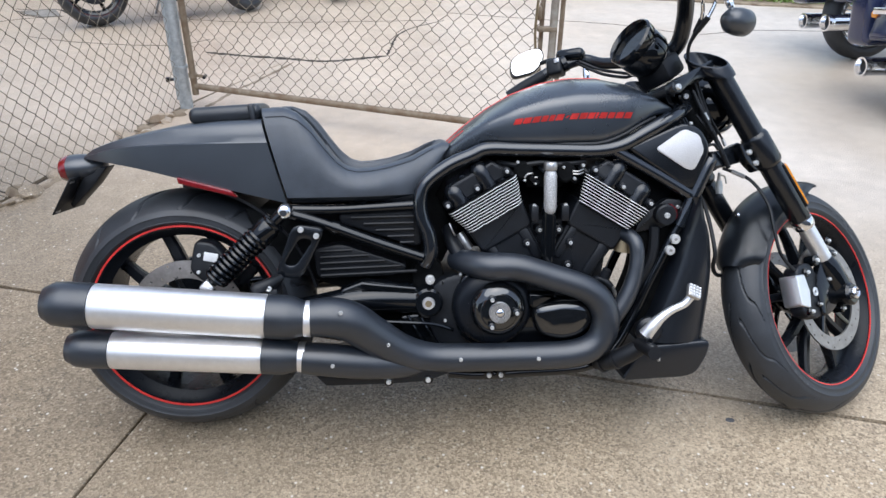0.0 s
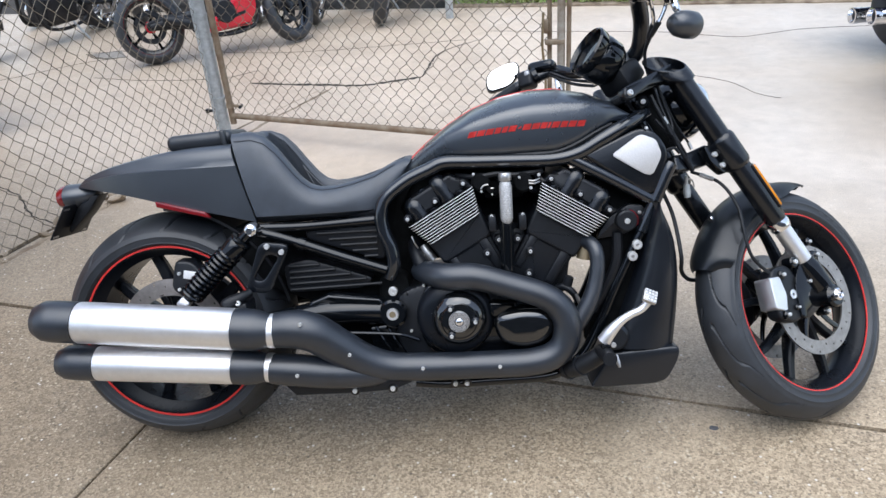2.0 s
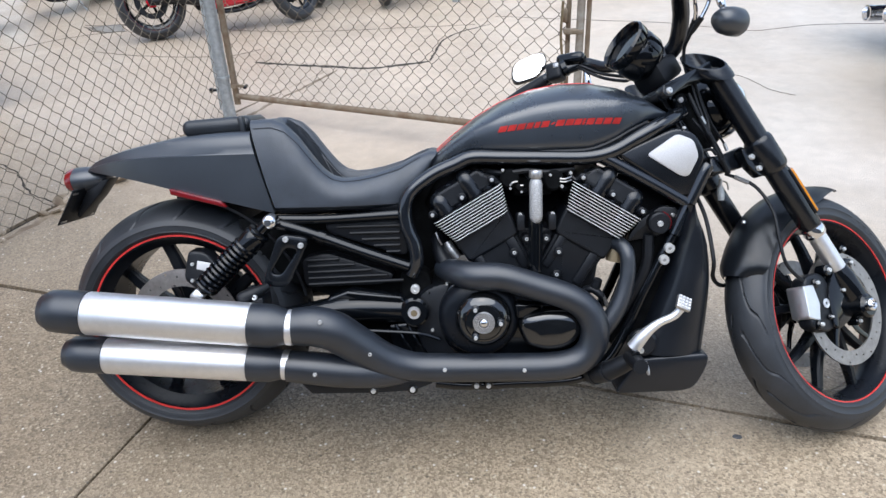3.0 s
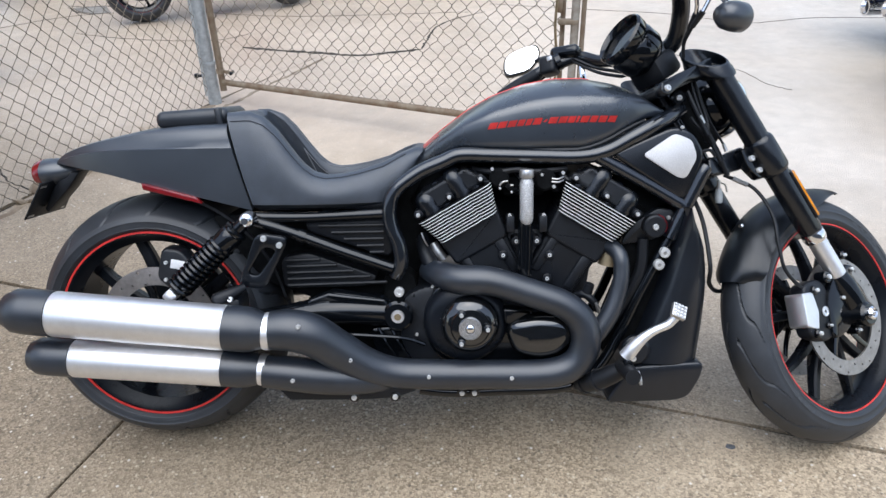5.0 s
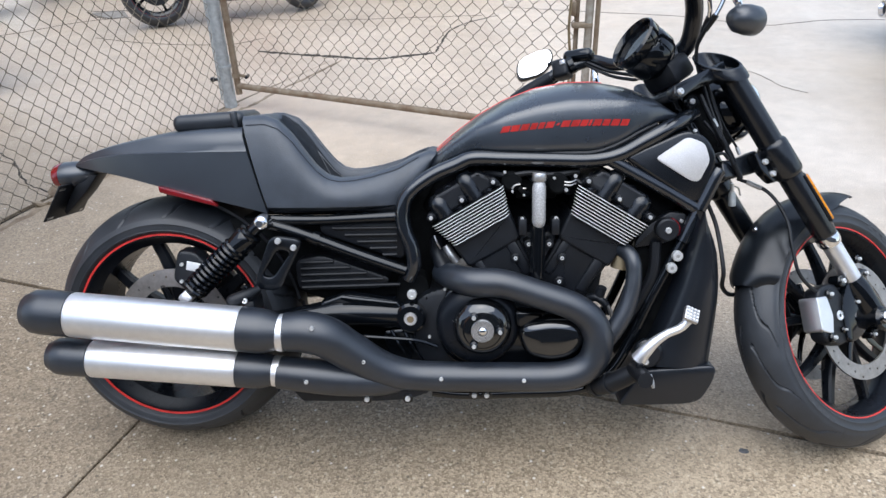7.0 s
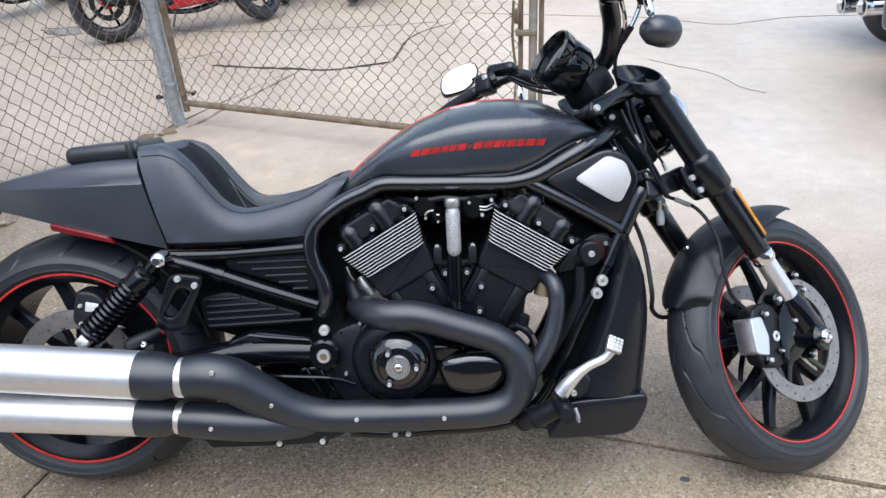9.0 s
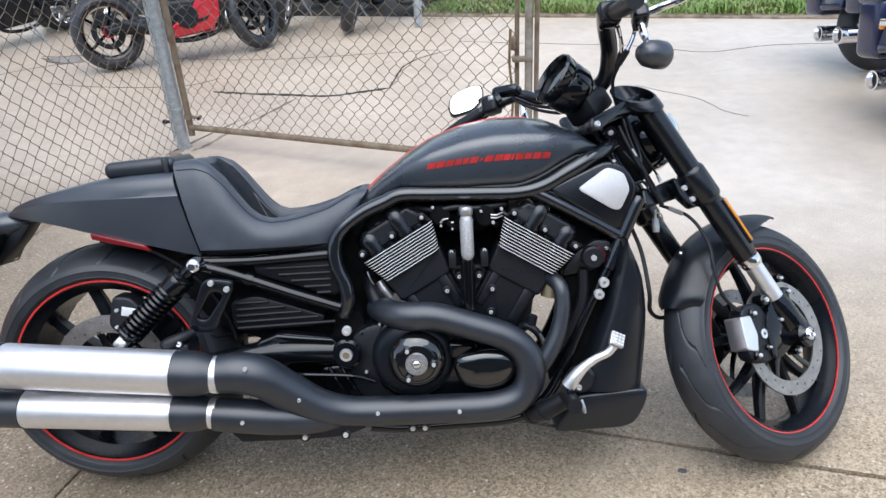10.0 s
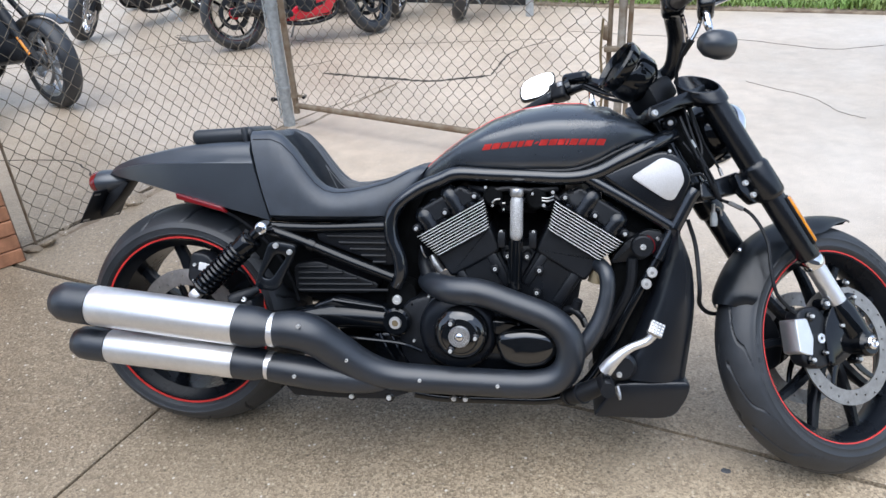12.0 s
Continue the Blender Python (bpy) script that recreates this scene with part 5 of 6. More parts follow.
for dy, dz in ((0, 0), (.012, -.012)):
    part("cable", put(tube([(-.50, .245 + dy, .765), (-.465, .20, .725 + dz), (-.45, .13, .688 + dz), (-.445, .08, .655), (-.40, .05, .52)], .0045, 8), FRONT), M_PLAST, bars, "black cable")
# left mirror, tipped up to the clouds
mc = BIKE.matrix_basis @ FRONT @ Vector((-.567, .395, .812))
nrm = Vector((-.085, -.70, .71)).normalized()
upv = (Vector((0, 0, 1)) - nrm * nrm.z).normalized()
xr = (-nrm).cross(upv)
mm = BIKE.matrix_basis.inverted() @ Matrix(((xr.x, -nrm.x, upv.x, mc.x), (xr.y, -nrm.y, upv.y, mc.y), (xr.z, -nrm.z, upv.z, mc.z), (0, 0, 0, 1)))
shape = [(-.060, -.002), (-.043, .026), (.012, .056), (.046, .062), (.058, .034), (.052, .002), (.025, -.038), (-.043, -.062), (-.058, -.045)]
mir = part("mirror_shell", put(prism(rounded([(x * 1.07, z * 1.07) for x, z in shape], .02), -.003, .014, .003), mm @ Matrix.Diagonal((.84, 1, .80, 1))), M_GLOSS, bars, "black rounded mirror shell")
part("mirror_glass", put(prism(rounded([(x * .96, z * .96) for x, z in shape], .02), -.005, .0, .0), mm @ Matrix.Diagonal((.84, 1, .80, 1))), M_MIRROR, mir, "mirror glass reflecting the sky", 0)
# lines and wires round the neck and down to the front brake
part("brake_hose", put(tube([(-.307, -.03, .373), (-.251, -.065, .333), (-.232, -.092, .262), (-.236, -.10, .192), (-.228, -.10, .127), (-.18, -.095, .085), (-.14, -.095, .07)], .0045, 8), FRONT), M_PLAST, BIKE, "black brake hose")
part("hose_ferrule", put(tube([(-.290, -.042, .362), (-.262, -.058, .342)], [.006, .0055], 10, 2), FRONT), M_STEEL, BIKE, "bright hose ferrule")
for pts, r in (([(-.41, -.07, .60), (-.387, -.062, .545), (-.372, -.06, .49), (-.392, -.065, .44)], .0042),
               ([(-.395, -.06, .60), (-.375, -.055, .555), (-.352, -.052, .500), (-.316, -.05, .447), (-.312, -.05, .434)], .0030),
               ([(-.425, -.075, .585), (-.412, -.075, .53), (-.395, -.078, .47), (-.36, -.075, .41), (-.345, -.07, .375)], .0036),
               ([(-.445, -.08, .56), (-.43, -.085, .51), (-.405, -.085, .455), (-.375, -.08, .405), (-.362, -.075, .385)], .0048),
               ([(-.435, -.07, .50), (-.41, -.075, .465), (-.385, -.07, .44)], .0040)):
    part("neck_cable", put(tube(pts, r, 8), FRONT), M_PLAST, BIKE, "black cable at the steering neck")
for a, b, r, mt in (((-.316, -.05, .447), (-.309, -.05, .428), .0045, M_STEEL), ((-.424, -.088, .500), (-.414, -.088, .482), .0042, M_GALV), ((-.405, -.088, .455), (-.392, -.086, .434), .0055, M_PLAST), ((-.368, -.080, .396), (-.345, -.074, .362), .0062, M_PLAST)):
    part("cable_connector", put(tube([a, b], r, 10, 2), FRONT), mt, BIKE)
part("horn_bracket", put(tube([(-.425, -.07, .415), (-.405, -.085, .418), (-.39, -.085, .405)], .004, 8), FRONT), M_PLAST, BIKE)
part("line_junction", tube([(1.4055, -.06, .640), (1.4070, -.06, .622), (1.4080, -.06, .606)], [.0075, .0095, .0085], 14, 2), M_GALV, BIKE, "small pale brake line junction")
part("junction_clip", tube([(1.4040, -.062, .662), (1.4050, -.06, .640)], [.004, .005], 8, 2), M_STEEL, BIKE)
part("junction_clip", tube([(1.410, -.06, .655), (1.420, -.062, .650), (1.426, -.06, .632)], .0022, 6), M_STEEL, BIKE)
part("neck_block", rbox((.09, .09, .16), pose(1.285, 0, .79, 0, 30, 0), .015), M_DULL, BIKE)
part("overflow_hose", tube([(1.345, -.06, .62), (1.36, -.1, .56), (1.365, -.15, .47), (1.372, -.13, .42), (1.41, -.08, .385), (1.46, -.04, .38)], .0055, 8), M_PLAST, BIKE, "black rubber hose")
part("ignition_switch", disc(.017, .02, side(1.284, -.085, .862), 18, .004), M_GLOSS, BIKE)
bolt(BIKE, 1.284, -.105, .862, .009, .005, mat=M_STEEL)

# small fittings between the cylinder heads
# dark plate added to close the bright gap right of the front head
part("head_gap_filler", prism(rounded([(1.10, .70), (1.20, .665), (1.265, .63), (1.24, .565), (1.16, .60)], .015), -.10, -.05, .006), M_DULL, BIKE)
part("tube_collar", lathe([(.0155, .108), (.0165, .11), (.0165, .124), (.015, .127), (0, .127), (0, .108), (.0155, .108)], 24, pose(.922, -.186, .582)), M_STEEL, BIKE, "grey collar of the vertical tube")
part("fitting_plate", disc(.024, .05, side(.861, -.11, .686), 22, .006), M_DULL, BIKE)
part("fitting_plate", disc(.026, .05, side(.968, -.11, .680), 22, .006), M_DULL, BIKE)
part("hose_clip", tube([(.861, -.168, .671), (.868, -.170, .679), (.880, -.168, .681)], .0022, 8), M_STEEL, BIKE)
part("hose_clip", tube([(.886, -.168, .671), (.893, -.168, .671)], .0022, 8), M_STEEL, BIKE)
part("fuel_line", tube([(.982, -.168, .685), (.995, -.170, .684), (1.010, -.160, .688)], .0022, 8), M_STEEL, BIKE)
part("fuel_line", tube([(.982, -.168, .678), (.995, -.170, .677), (1.010, -.160, .680)], .0022, 8), M_STEEL, BIKE)
for bx, bz, br in ((.862, .664, .004), (.959, .694, .0045), (.987, .666, .0055), (.844, .709, .005), (1.008, .698, .0055), (.889, .655, .0035)):
    bolt(BIKE, bx, -.166, bz, br, .005)
part("wire_loom", tube([(.80, -.12, .705), (.85, -.15, .70), (.905, -.15, .705), (.95, -.15, .70), (1.02, -.14, .705)], .007, 8), M_PLAST, BIKE, "black wiring loom")
for rx in (1.062, 1.088):
    part("mount_clamp", lathe([(.0225, -.004), (.0265, -.004), (.0265, .004), (.0225, .004), (.0225, -.004)], 18, Matrix.Translation((rx, -.19 - (rx - 1.05) * 1.2, .187 + (rx - 1.05) * .75)) @ Vector((.55, -.6, .45)).to_track_quat("Z", "Y").to_matrix().to_4x4()), M_CASE, BIKE)
part("barrel_skirt", prism(rounded([(.99, .55), (1.06, .56), (1.085, .48), (1.07, .38), (1.0, .36), (.96, .44)], .02), -.13, -.04, .008), M_CASE, BIKE)


# ---- ground, slabs, kerb and grass ----
U, V = Vector((.955, -.2966, 0)), Vector((.2966, .955, 0))
ORG = Vector((1.17, -.04, 0))


def uv(u, v, z=0.0):
    return ORG + U * u + V * v + Vector((0, 0, z))


def plate(poly, z0, z1, bevel=0.0):
    bm = bmesh.new()
    a = [bm.verts.new(uv(u, v, z1)) for u, v in poly]
    b = [bm.verts.new(uv(u, v, z0)) for u, v in poly]
    n = len(poly)
    top = bm.faces.new(a)
    bm.faces.new(b)
    for i in range(n):
        bm.faces.new((a[i], a[(i + 1) % n], b[(i + 1) % n], b[i]))
    bmesh.ops.recalc_face_normals(bm, faces=bm.faces)
    if bevel:
        bmesh.ops.bevel(bm, geom=[e for e in top.edges], offset=bevel, segments=2, affect="EDGES", profile=0.5)
    return bm


g = bmesh.new()
bmesh.ops.create_grid(g, x_segments=8, y_segments=8, size=400)
tagged(part("ground", put(g, pose(0, 0, -.03)), M_SOIL, None, "bare earth ground reaching the horizon", 0), kind="structure", category="ground")
pave = tagged(part("pavement", plate([(-12, -9), (9, -9), (9, 6.1), (-12, 6.1)], -.028, -.014), M_SOIL, None, "concrete pavement of large slabs with dirt joints", 0), kind="structure", category="pavement")
wob = random.Random(5)


def edge(a, b, n=24, amp=.004):
    """A joint's edge, slightly chipped."""
    return [(a[0] + (b[0] - a[0]) * i / n + wob.uniform(-amp, amp), a[1] + (b[1] - a[1]) * i / n + wob.uniform(-amp, amp)) for i in range(n)]


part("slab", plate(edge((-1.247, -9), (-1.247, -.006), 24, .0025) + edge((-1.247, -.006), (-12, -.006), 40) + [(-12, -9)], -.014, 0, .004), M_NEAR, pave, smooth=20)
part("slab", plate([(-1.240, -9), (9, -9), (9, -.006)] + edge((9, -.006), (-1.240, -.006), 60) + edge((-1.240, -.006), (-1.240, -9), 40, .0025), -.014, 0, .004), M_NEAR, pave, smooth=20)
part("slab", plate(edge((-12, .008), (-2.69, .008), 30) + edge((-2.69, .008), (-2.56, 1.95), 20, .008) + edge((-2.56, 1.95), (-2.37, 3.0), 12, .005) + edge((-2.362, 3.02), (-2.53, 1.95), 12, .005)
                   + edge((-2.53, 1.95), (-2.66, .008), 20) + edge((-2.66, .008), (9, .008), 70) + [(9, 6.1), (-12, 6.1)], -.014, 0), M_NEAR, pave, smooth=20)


def crack(pts, width, seed, fill=M_SOIL):
    """A dirt-filled crack: a low, ragged ridge of soil along a broken line."""
    r = random.Random(seed)
    path = spline([(x, y, 0) for x, y in pts], 8)
    bm = bmesh.new()
    rows = []
    for i, p in enumerate(path):
        d = Vector(path[min(i + 1, len(path) - 1)] - path[max(i - 1, 0)]).normalized()
        n = Vector((-d.y, d.x, 0))
        w = width * r.uniform(.35, 1.0) * min(1, .3 + min(i, len(path) - 1 - i) / 4)
        c = Vector(p) + n * r.uniform(-.006, .006)
        rows.append([bm.verts.new(c - n * w + Vector((0, 0, .0004))), bm.verts.new(c + Vector((0, 0, .003))), bm.verts.new(c + n * w + Vector((0, 0, .0004)))])
    for a, b in zip(rows, rows[1:]):
        bm.faces.new((a[0], a[1], b[1], b[0]))
        bm.faces.new((a[1], a[2], b[2], b[1]))
    tagged(part("pavement_crack", bm, fill, None, "dark dirt-filled crack in the concrete", 0), kind="structure", category="crack")


crack([(-.81, 3.83), (-.62, 3.76), (-.47, 3.71), (-.19, 3.63), (.09, 3.55), (.33, 3.61), (.54, 3.68)], .034, 1)
crack([(.54, 3.68), (.56, 3.85), (.58, 3.98), (.61, 4.2), (.66, 4.4), (.80, 4.62), (1.05, 4.85)], .012, 2)
crack([(-2.3, 4.35), (-1.77, 4.14), (-1.13, 4.04), (-.85, 4.22)], .007, 3)
crack([(-1.6, 5.1), (-.97, 4.88), (-.43, 4.80), (.2, 4.82), (.9, 4.85)], .005, 4)
crack([(1.1, 5.15), (1.78, 4.91), (2.5, 4.66), (2.85, 4.43), (3.14, 4.27), (3.65, 4.39), (4.3, 4.35)], .005, 5)
crack([(2.30, 3.42), (2.44, 3.24), (2.61, 3.04), (2.69, 2.75), (2.79, 2.62)], .0011, 6)
crack([(-4.0, 4.1), (-3.2, 4.5), (-2.7, 4.95), (-2.3, 5.1)], .009, 7)
crack([(-1.34, .74), (-1.2, 1.07), (-1.05, 1.45), (-.90, 1.9), (-.74, 2.35), (-.62, 2.6)], .035, 8, M_CURB)
crack([(-.60, 2.50), (-.536, 2.583), (-.446, 2.816), (-.291, 3.154), (-.127, 3.539)], .020, 15, M_CURB)
crack([(-2.6, 1.9), (-1.9, 1.95), (-1.6, 1.8), (-1.35, 1.5), (-1.1, 1.35)], .008, 9)

# grey steel cover let into the lot, broken concrete along its edge
cover_plate = bmesh.new()
for zz in (-.004, .007):
    ring = [cover_plate.verts.new((x, y, zz)) for x, y in ((-2.76, 5.31), (-2.65, 5.17), (-2.47, 5.06), (-2.31, 5.08), (-2.47, 5.36), (-2.62, 5.33))]
    cover_plate.faces.new(ring if zz > 0 else ring[::-1])
    if zz > 0:
        for i in range(6):
            cover_plate.faces.new((low_ring[i], low_ring[(i + 1) % 6], ring[(i + 1) % 6], ring[i]))
    low_ring = ring
tagged(part("drain_cover", cover_plate, M_COVERPLATE, None, "flat grey steel cover set in the concrete lot", 0), category="drain cover")
crack([(-2.83, 5.36), (-2.74, 5.26), (-2.66, 5.16), (-2.47, 5.045)], .016, 12)
crack([(-2.85, 5.42), (-2.64, 5.37), (-2.46, 5.39), (-2.3, 5.2)], .018, 13)

spot = lathe([(0, .0016), (.006, .0014), (.0105, .0004), (.0115, -.001), (0, -.001)], 14)
for v in spot.verts:
    v.co.x *= 1.25 + .3 * noise.noise(v.co * 160)
    v.co.y *= .9 + .3 * noise.noise(v.co * 160 + Vector((5, 0, 0)))
tagged(part("gum_spot", put(spot, pose(1.493, -.241, 0)), M_GUM, None, "flat dark spot of old gum on the concrete", 40), category="gum spot")

# crumbled concrete and stones along the fence foot
rs = random.Random(11)
for k in range(26):
    f = rs.random()
    x, y = -1.30 + f * .66 + rs.uniform(-.03, .05), .86 + f * 1.74 + rs.uniform(-.04, .04)
    bm = bmesh.new()
    bmesh.ops.create_icosphere(bm, subdivisions=2, radius=1)
    s = rs.uniform(.01, .038) if k > 7 else rs.uniform(.03, .055)
    for v in bm.verts:
        v.co *= 1 + .35 * noise.noise(v.co * 1.3 + Vector((k * 3.1, 0, 0)))
    put(bm, pose(x, y, s * .18, rs.uniform(0, 40), rs.uniform(0, 40), rs.uniform(0, 360)) @ Matrix.Diagonal((s * 1.4, s, s * .5, 1)))
    tagged(part("stone", bm, M_NEAR if k % 3 else M_CURB, None, "small broken lump of concrete by the fence foot", 30), category="stone", group="rubble along the fence")

# kerb and grass
kb = []
for i in range(60):
    u = -2.35 + i * .19
    w = wob.uniform(-.02, .02)
    kb.append([uv(u, 6.10 + w), uv(u, 6.105 + w, .014 + wob.uniform(-.006, .006)), uv(u, 6.16 + w, .026 + wob.uniform(-.01, .01)), uv(u, 6.35, .02), uv(u, 6.35, -.03), uv(u, 6.1, -.03)])
tagged(part("kerb", grid_mesh(kb), M_CURB, None, "crumbling earthy kerb at the grass edge", 40), kind="structure", category="kerb")
tf = bmesh.new()
rows = [[tf.verts.new(uv(-2.4 + i * .4, 6.3 + j * .5, .03 + .02 * j + wob.uniform(-.01, .01))) for i in range(30)] for j in range(9)]
for a, b in zip(rows, rows[1:]):
    for i in range(29):
        tf.faces.new((a[i], a[i + 1], b[i + 1], b[i]))
tagged(part("lawn", tf, M_SOIL, None, "soil bed of the lawn beyond the kerb"), kind="structure", category="ground")
gv, gf = [], []
rg = np.random.RandomState(3)
for k in range(30000):
    u, v = rg.uniform(-2.35, 5.0), 6.14 + rg.gamma(1.5, .55)
    if v > 9:
        continue
    b = uv(u, v, .03)
    h, a, w = rg.uniform(.02, .06) * (1.9 if noise.noise(b * 1.7) > .12 else 1), rg.uniform(0, 6.28), rg.uniform(.004, .009)
    d, s = Vector((math.cos(a), math.sin(a), 0)), Vector((-math.sin(a), math.cos(a), 0))
    lean = rg.uniform(.3, 1.5)
    i = len(gv)
    gv += [tuple(b - s * w), tuple(b + s * w), tuple(b + d * h * lean * .4 + s * w * .8 + Vector((0, 0, h * .65))), tuple(b + d * h * lean * .4 - s * w * .8 + Vector((0, 0, h * .65))), tuple(b + d * h * lean + Vector((0, 0, h)))]
    gf += [(i, i + 1, i + 2, i + 3), (i + 3, i + 2, i + 4)]
tagged(raw("grass", gv, gf, Matrix.Identity(4), M_GRASS, None, label="rough green grass and weeds beyond the kerb"), kind="stuff", category="grass")


# ---- chain-link fence and gate ----
def chain_link(name, a, b, z0, z1, parent, pitch=.068, r=.0019, seed=1, tall=.082):
    """Woven zigzag wires between two uprights."""
    a, b = Vector(a), Vector(b)
    L = (b - a).length
    d = (b - a) / L
    nrm = Vector((-d.y, d.x, 0))
    n = int(L / (pitch / 2))
    rowsn = int((z1 - z0) / (tall / 2))
    verts, faces = [], []

    def node(i, j):
        q = random.Random(i * 7919 + j * 104729 + seed)
        return a + d * (i * pitch / 2 + q.uniform(-.0055, .0055)) + Vector((0, 0, z0 + j * tall / 2 + q.uniform(-.003, .003)))
    for i in range(0, n, 1):
        if i % 2:
            continue
        pts = [node(i + (j % 2), j) + nrm * (.002 if j % 2 else -.002) + Vector((0, 0, e)) for j in range(rowsn + 1) for e in (-.0042, .0042)]
        other = [node(i + 2 - (j % 2), j) + nrm * (-.002 if j % 2 else .002) + Vector((0, 0, e)) for j in range(rowsn + 1) for e in (-.0042, .0042)] if i + 2 <= n else []
        for line in (pts, other):
            for p, q in zip(line, line[1:]):
                e = (q - p).normalized()
                s1 = e.cross(nrm).normalized() * r
                s2 = nrm * r
                k = len(verts)
                for c in (p, q):
                    verts.extend([tuple(c + s1), tuple(c + s2), tuple(c - s1), tuple(c - s2)])
                for t in range(4):
                    faces.append((k + t, k + (t + 1) % 4, k + 4 + (t + 1) % 4, k + 4 + t))
    return tagged(raw(name, verts, faces, Matrix.Identity(4), M_WIRE, parent, label="rusty grey chain-link wire mesh"), kind="stuff")


def bar(a, b, r, seg=16):
    return tube([a, b], r, seg, 1)


PL, PR = Vector((-.655, 2.565, 0)), Vector((1.312, 1.63, 0))
GA, GB = Vector((-.585, 2.545, 0)), Vector((1.262, 1.656, 0))
fence = thing("fence", Matrix.Identity(4), "old chain-link fence panel on a grey steel post", "fence")
part("post", join(bar(PL, PL + Vector((0, 0, 2.1)), .037, 24), put(lathe([(.037, 0), (.04, .0), (.04, .02), (.02, .05), (0, .055)], 20), Matrix.Translation(PL + Vector((0, 0, 2.1))))), M_GALV, fence, "grey galvanised fence post")
for z in (.30, .74, 1.2, 1.7):
    part("tie_band", put(lathe([(.037, -.009), (.0395, -.009), (.0395, .009), (.037, .009), (.037, -.009)], 24), Matrix.Translation(PL + Vector((0, 0, z)))), M_GALV, fence)
part("tension_bar", bar(PL + Vector((-.03, -.045, .06)), PL + Vector((-.03, -.045, 1.95)), .006, 6), M_GALV, fence)
WE = Vector((-1.295, .90, 0))
chain_link("fence_mesh", PL + Vector((-.02, -.04, 0)), WE, .02, 1.9, fence, pitch=.077, seed=2, tall=.083)
part("end_post", bar(WE + Vector((0, 0, -.01)), WE + Vector((0, 0, 2.0)), .006, 12), M_RUST, fence)
part("top_rail", bar(PL + Vector((0, 0, 1.93)), WE + Vector((0, 0, 1.93)), .018, 12), M_GALV, fence)
gate = thing("gate", Matrix.Identity(4), "rusty steel-framed chain-link gate, closed", "gate")
dz = Vector((0, 0, 1))
for k, (p, nm) in enumerate(((GA, "gate_stile"), (GB, "gate_stile"))):
    part(nm, bar(p + dz * .085, p + dz * 1.95, .019 if k == 0 else .011, 16), M_RUST, gate, "weathered gate upright")
part("bottom_rail", bar(GA + dz * .135, GB + dz * .165, .018, 16), M_RUST, gate, "weathered lower gate rail")
part("top_rail", bar(GA + dz * 1.93, GB + dz * 1.93, .021, 16), M_RUST, gate)
chain_link("gate_mesh", GA, GB, .15, 1.9, gate, pitch=.077, r=.0017, seed=9)
for z in (.245, 1.6):
    h = part("hinge", put(lathe([(.037, -.010), (.042, -.010), (.043, -.006), (.043, .006), (.042, .010), (.037, .010), (.037, -.010)], 24), Matrix.Translation(PL + dz * z)), M_GALV, gate, "steel gate hinge")
    part("hinge_strap", put(lathe([(.020, -.012), (.025, -.012), (.025, .012), (.020, .012), (.020, -.012)], 20), Matrix.Translation(GA + dz * (z - .045))), M_CURB, h, "rusty strap round the gate upright")
    part("hinge_ear", rbox((.075, .008, .020), Matrix.Translation(GA + Vector((.05, -.024, z - .045))) @ pose(0, 0, 0, 0, 0, -26), .003), M_CURB, h)
    part("hinge_bolt", bar(GA + Vector((.075, -.06, z - .045)), GA + Vector((.075, -.01, z - .045)), .009, 10), M_CASE, h, "dark hinge bolt")
    part("hinge_bolt", join(bar(PL + Vector((-.085, -.02, z - .07)), PL + Vector((-.03, -.02, z - .07)), .009, 10), rbox((.022, .026, .026), Matrix.Translation(PL + Vector((-.075, -.02, z - .07))), .004)), M_CASE, h, "dark hinge bolt")
gp = thing("gate_post", Matrix.Identity(4), "grey steel gate post with a latch", "post")
part("post", bar(PR, PR + dz * 2.0, .018, 20), M_POST, gp, "grey galvanised gate post")
part("rail_post", bar(PR + Vector((.034, -.01, 0)), PR + Vector((.034, -.01, 2.0)), .011, 16), M_RUST, gp, "rusty upright beside the gate post")
part("latch", join(rbox((.09, .04, .022), Matrix.Translation(PR + Vector((-.03, 0, .66))), .006), rbox((.022, .04, .06), Matrix.Translation(PR + Vector((-.07, .01, .73))), .006)), M_RUST, gp, "steel fork latch")
part("chain", tube([PR + Vector((-.085, -.03, .80)), PR + Vector((-.09, -.035, .65)), PR + Vector((-.075, -.03, .5)), PR + Vector((-.08, -.03, .38))], .006, 6), M_BRASS, gp)
fp = thing("far_post", Matrix.Identity(4), "grey steel post at the far end of the lot", "post")
FPP = Vector((.74, 5.92, 0))
part("post", bar(FPP, FPP + dz * 1.9, .04, 18), M_GALV, fp)
part("tie_band", put(lathe([(.04, -.012), (.046, -.012), (.046, .012), (.04, .012), (.04, -.012)], 20), Matrix.Translation(FPP + dz * .22)), M_GALV, fp)
chain_link("far_mesh", FPP + Vector((.05, 0, 0)), FPP + Vector((.75, .45, 0)), .05, 1.5, fp, seed=21)

# ---- brick pier at the fence end ----
pier = tagged(part("brick_wall", rbox((.30, 1.52, 2.56), pose(-1.468, .08, 1.28), 0), M_MORTAR, None, "red brick wall end beside the fence", 0), kind="structure", category="wall")
rb = random.Random(8)
brick_meshes = []
for length in (.212, .104):
    bm = rbox((.10, length, .062), Matrix.Identity(4), .004, 1)
    me = bpy.data.meshes.new("brick")
    bm.to_mesh(me)
    bm.free()
    me.materials.append(M_BRICK)
    brick_meshes.append(me)
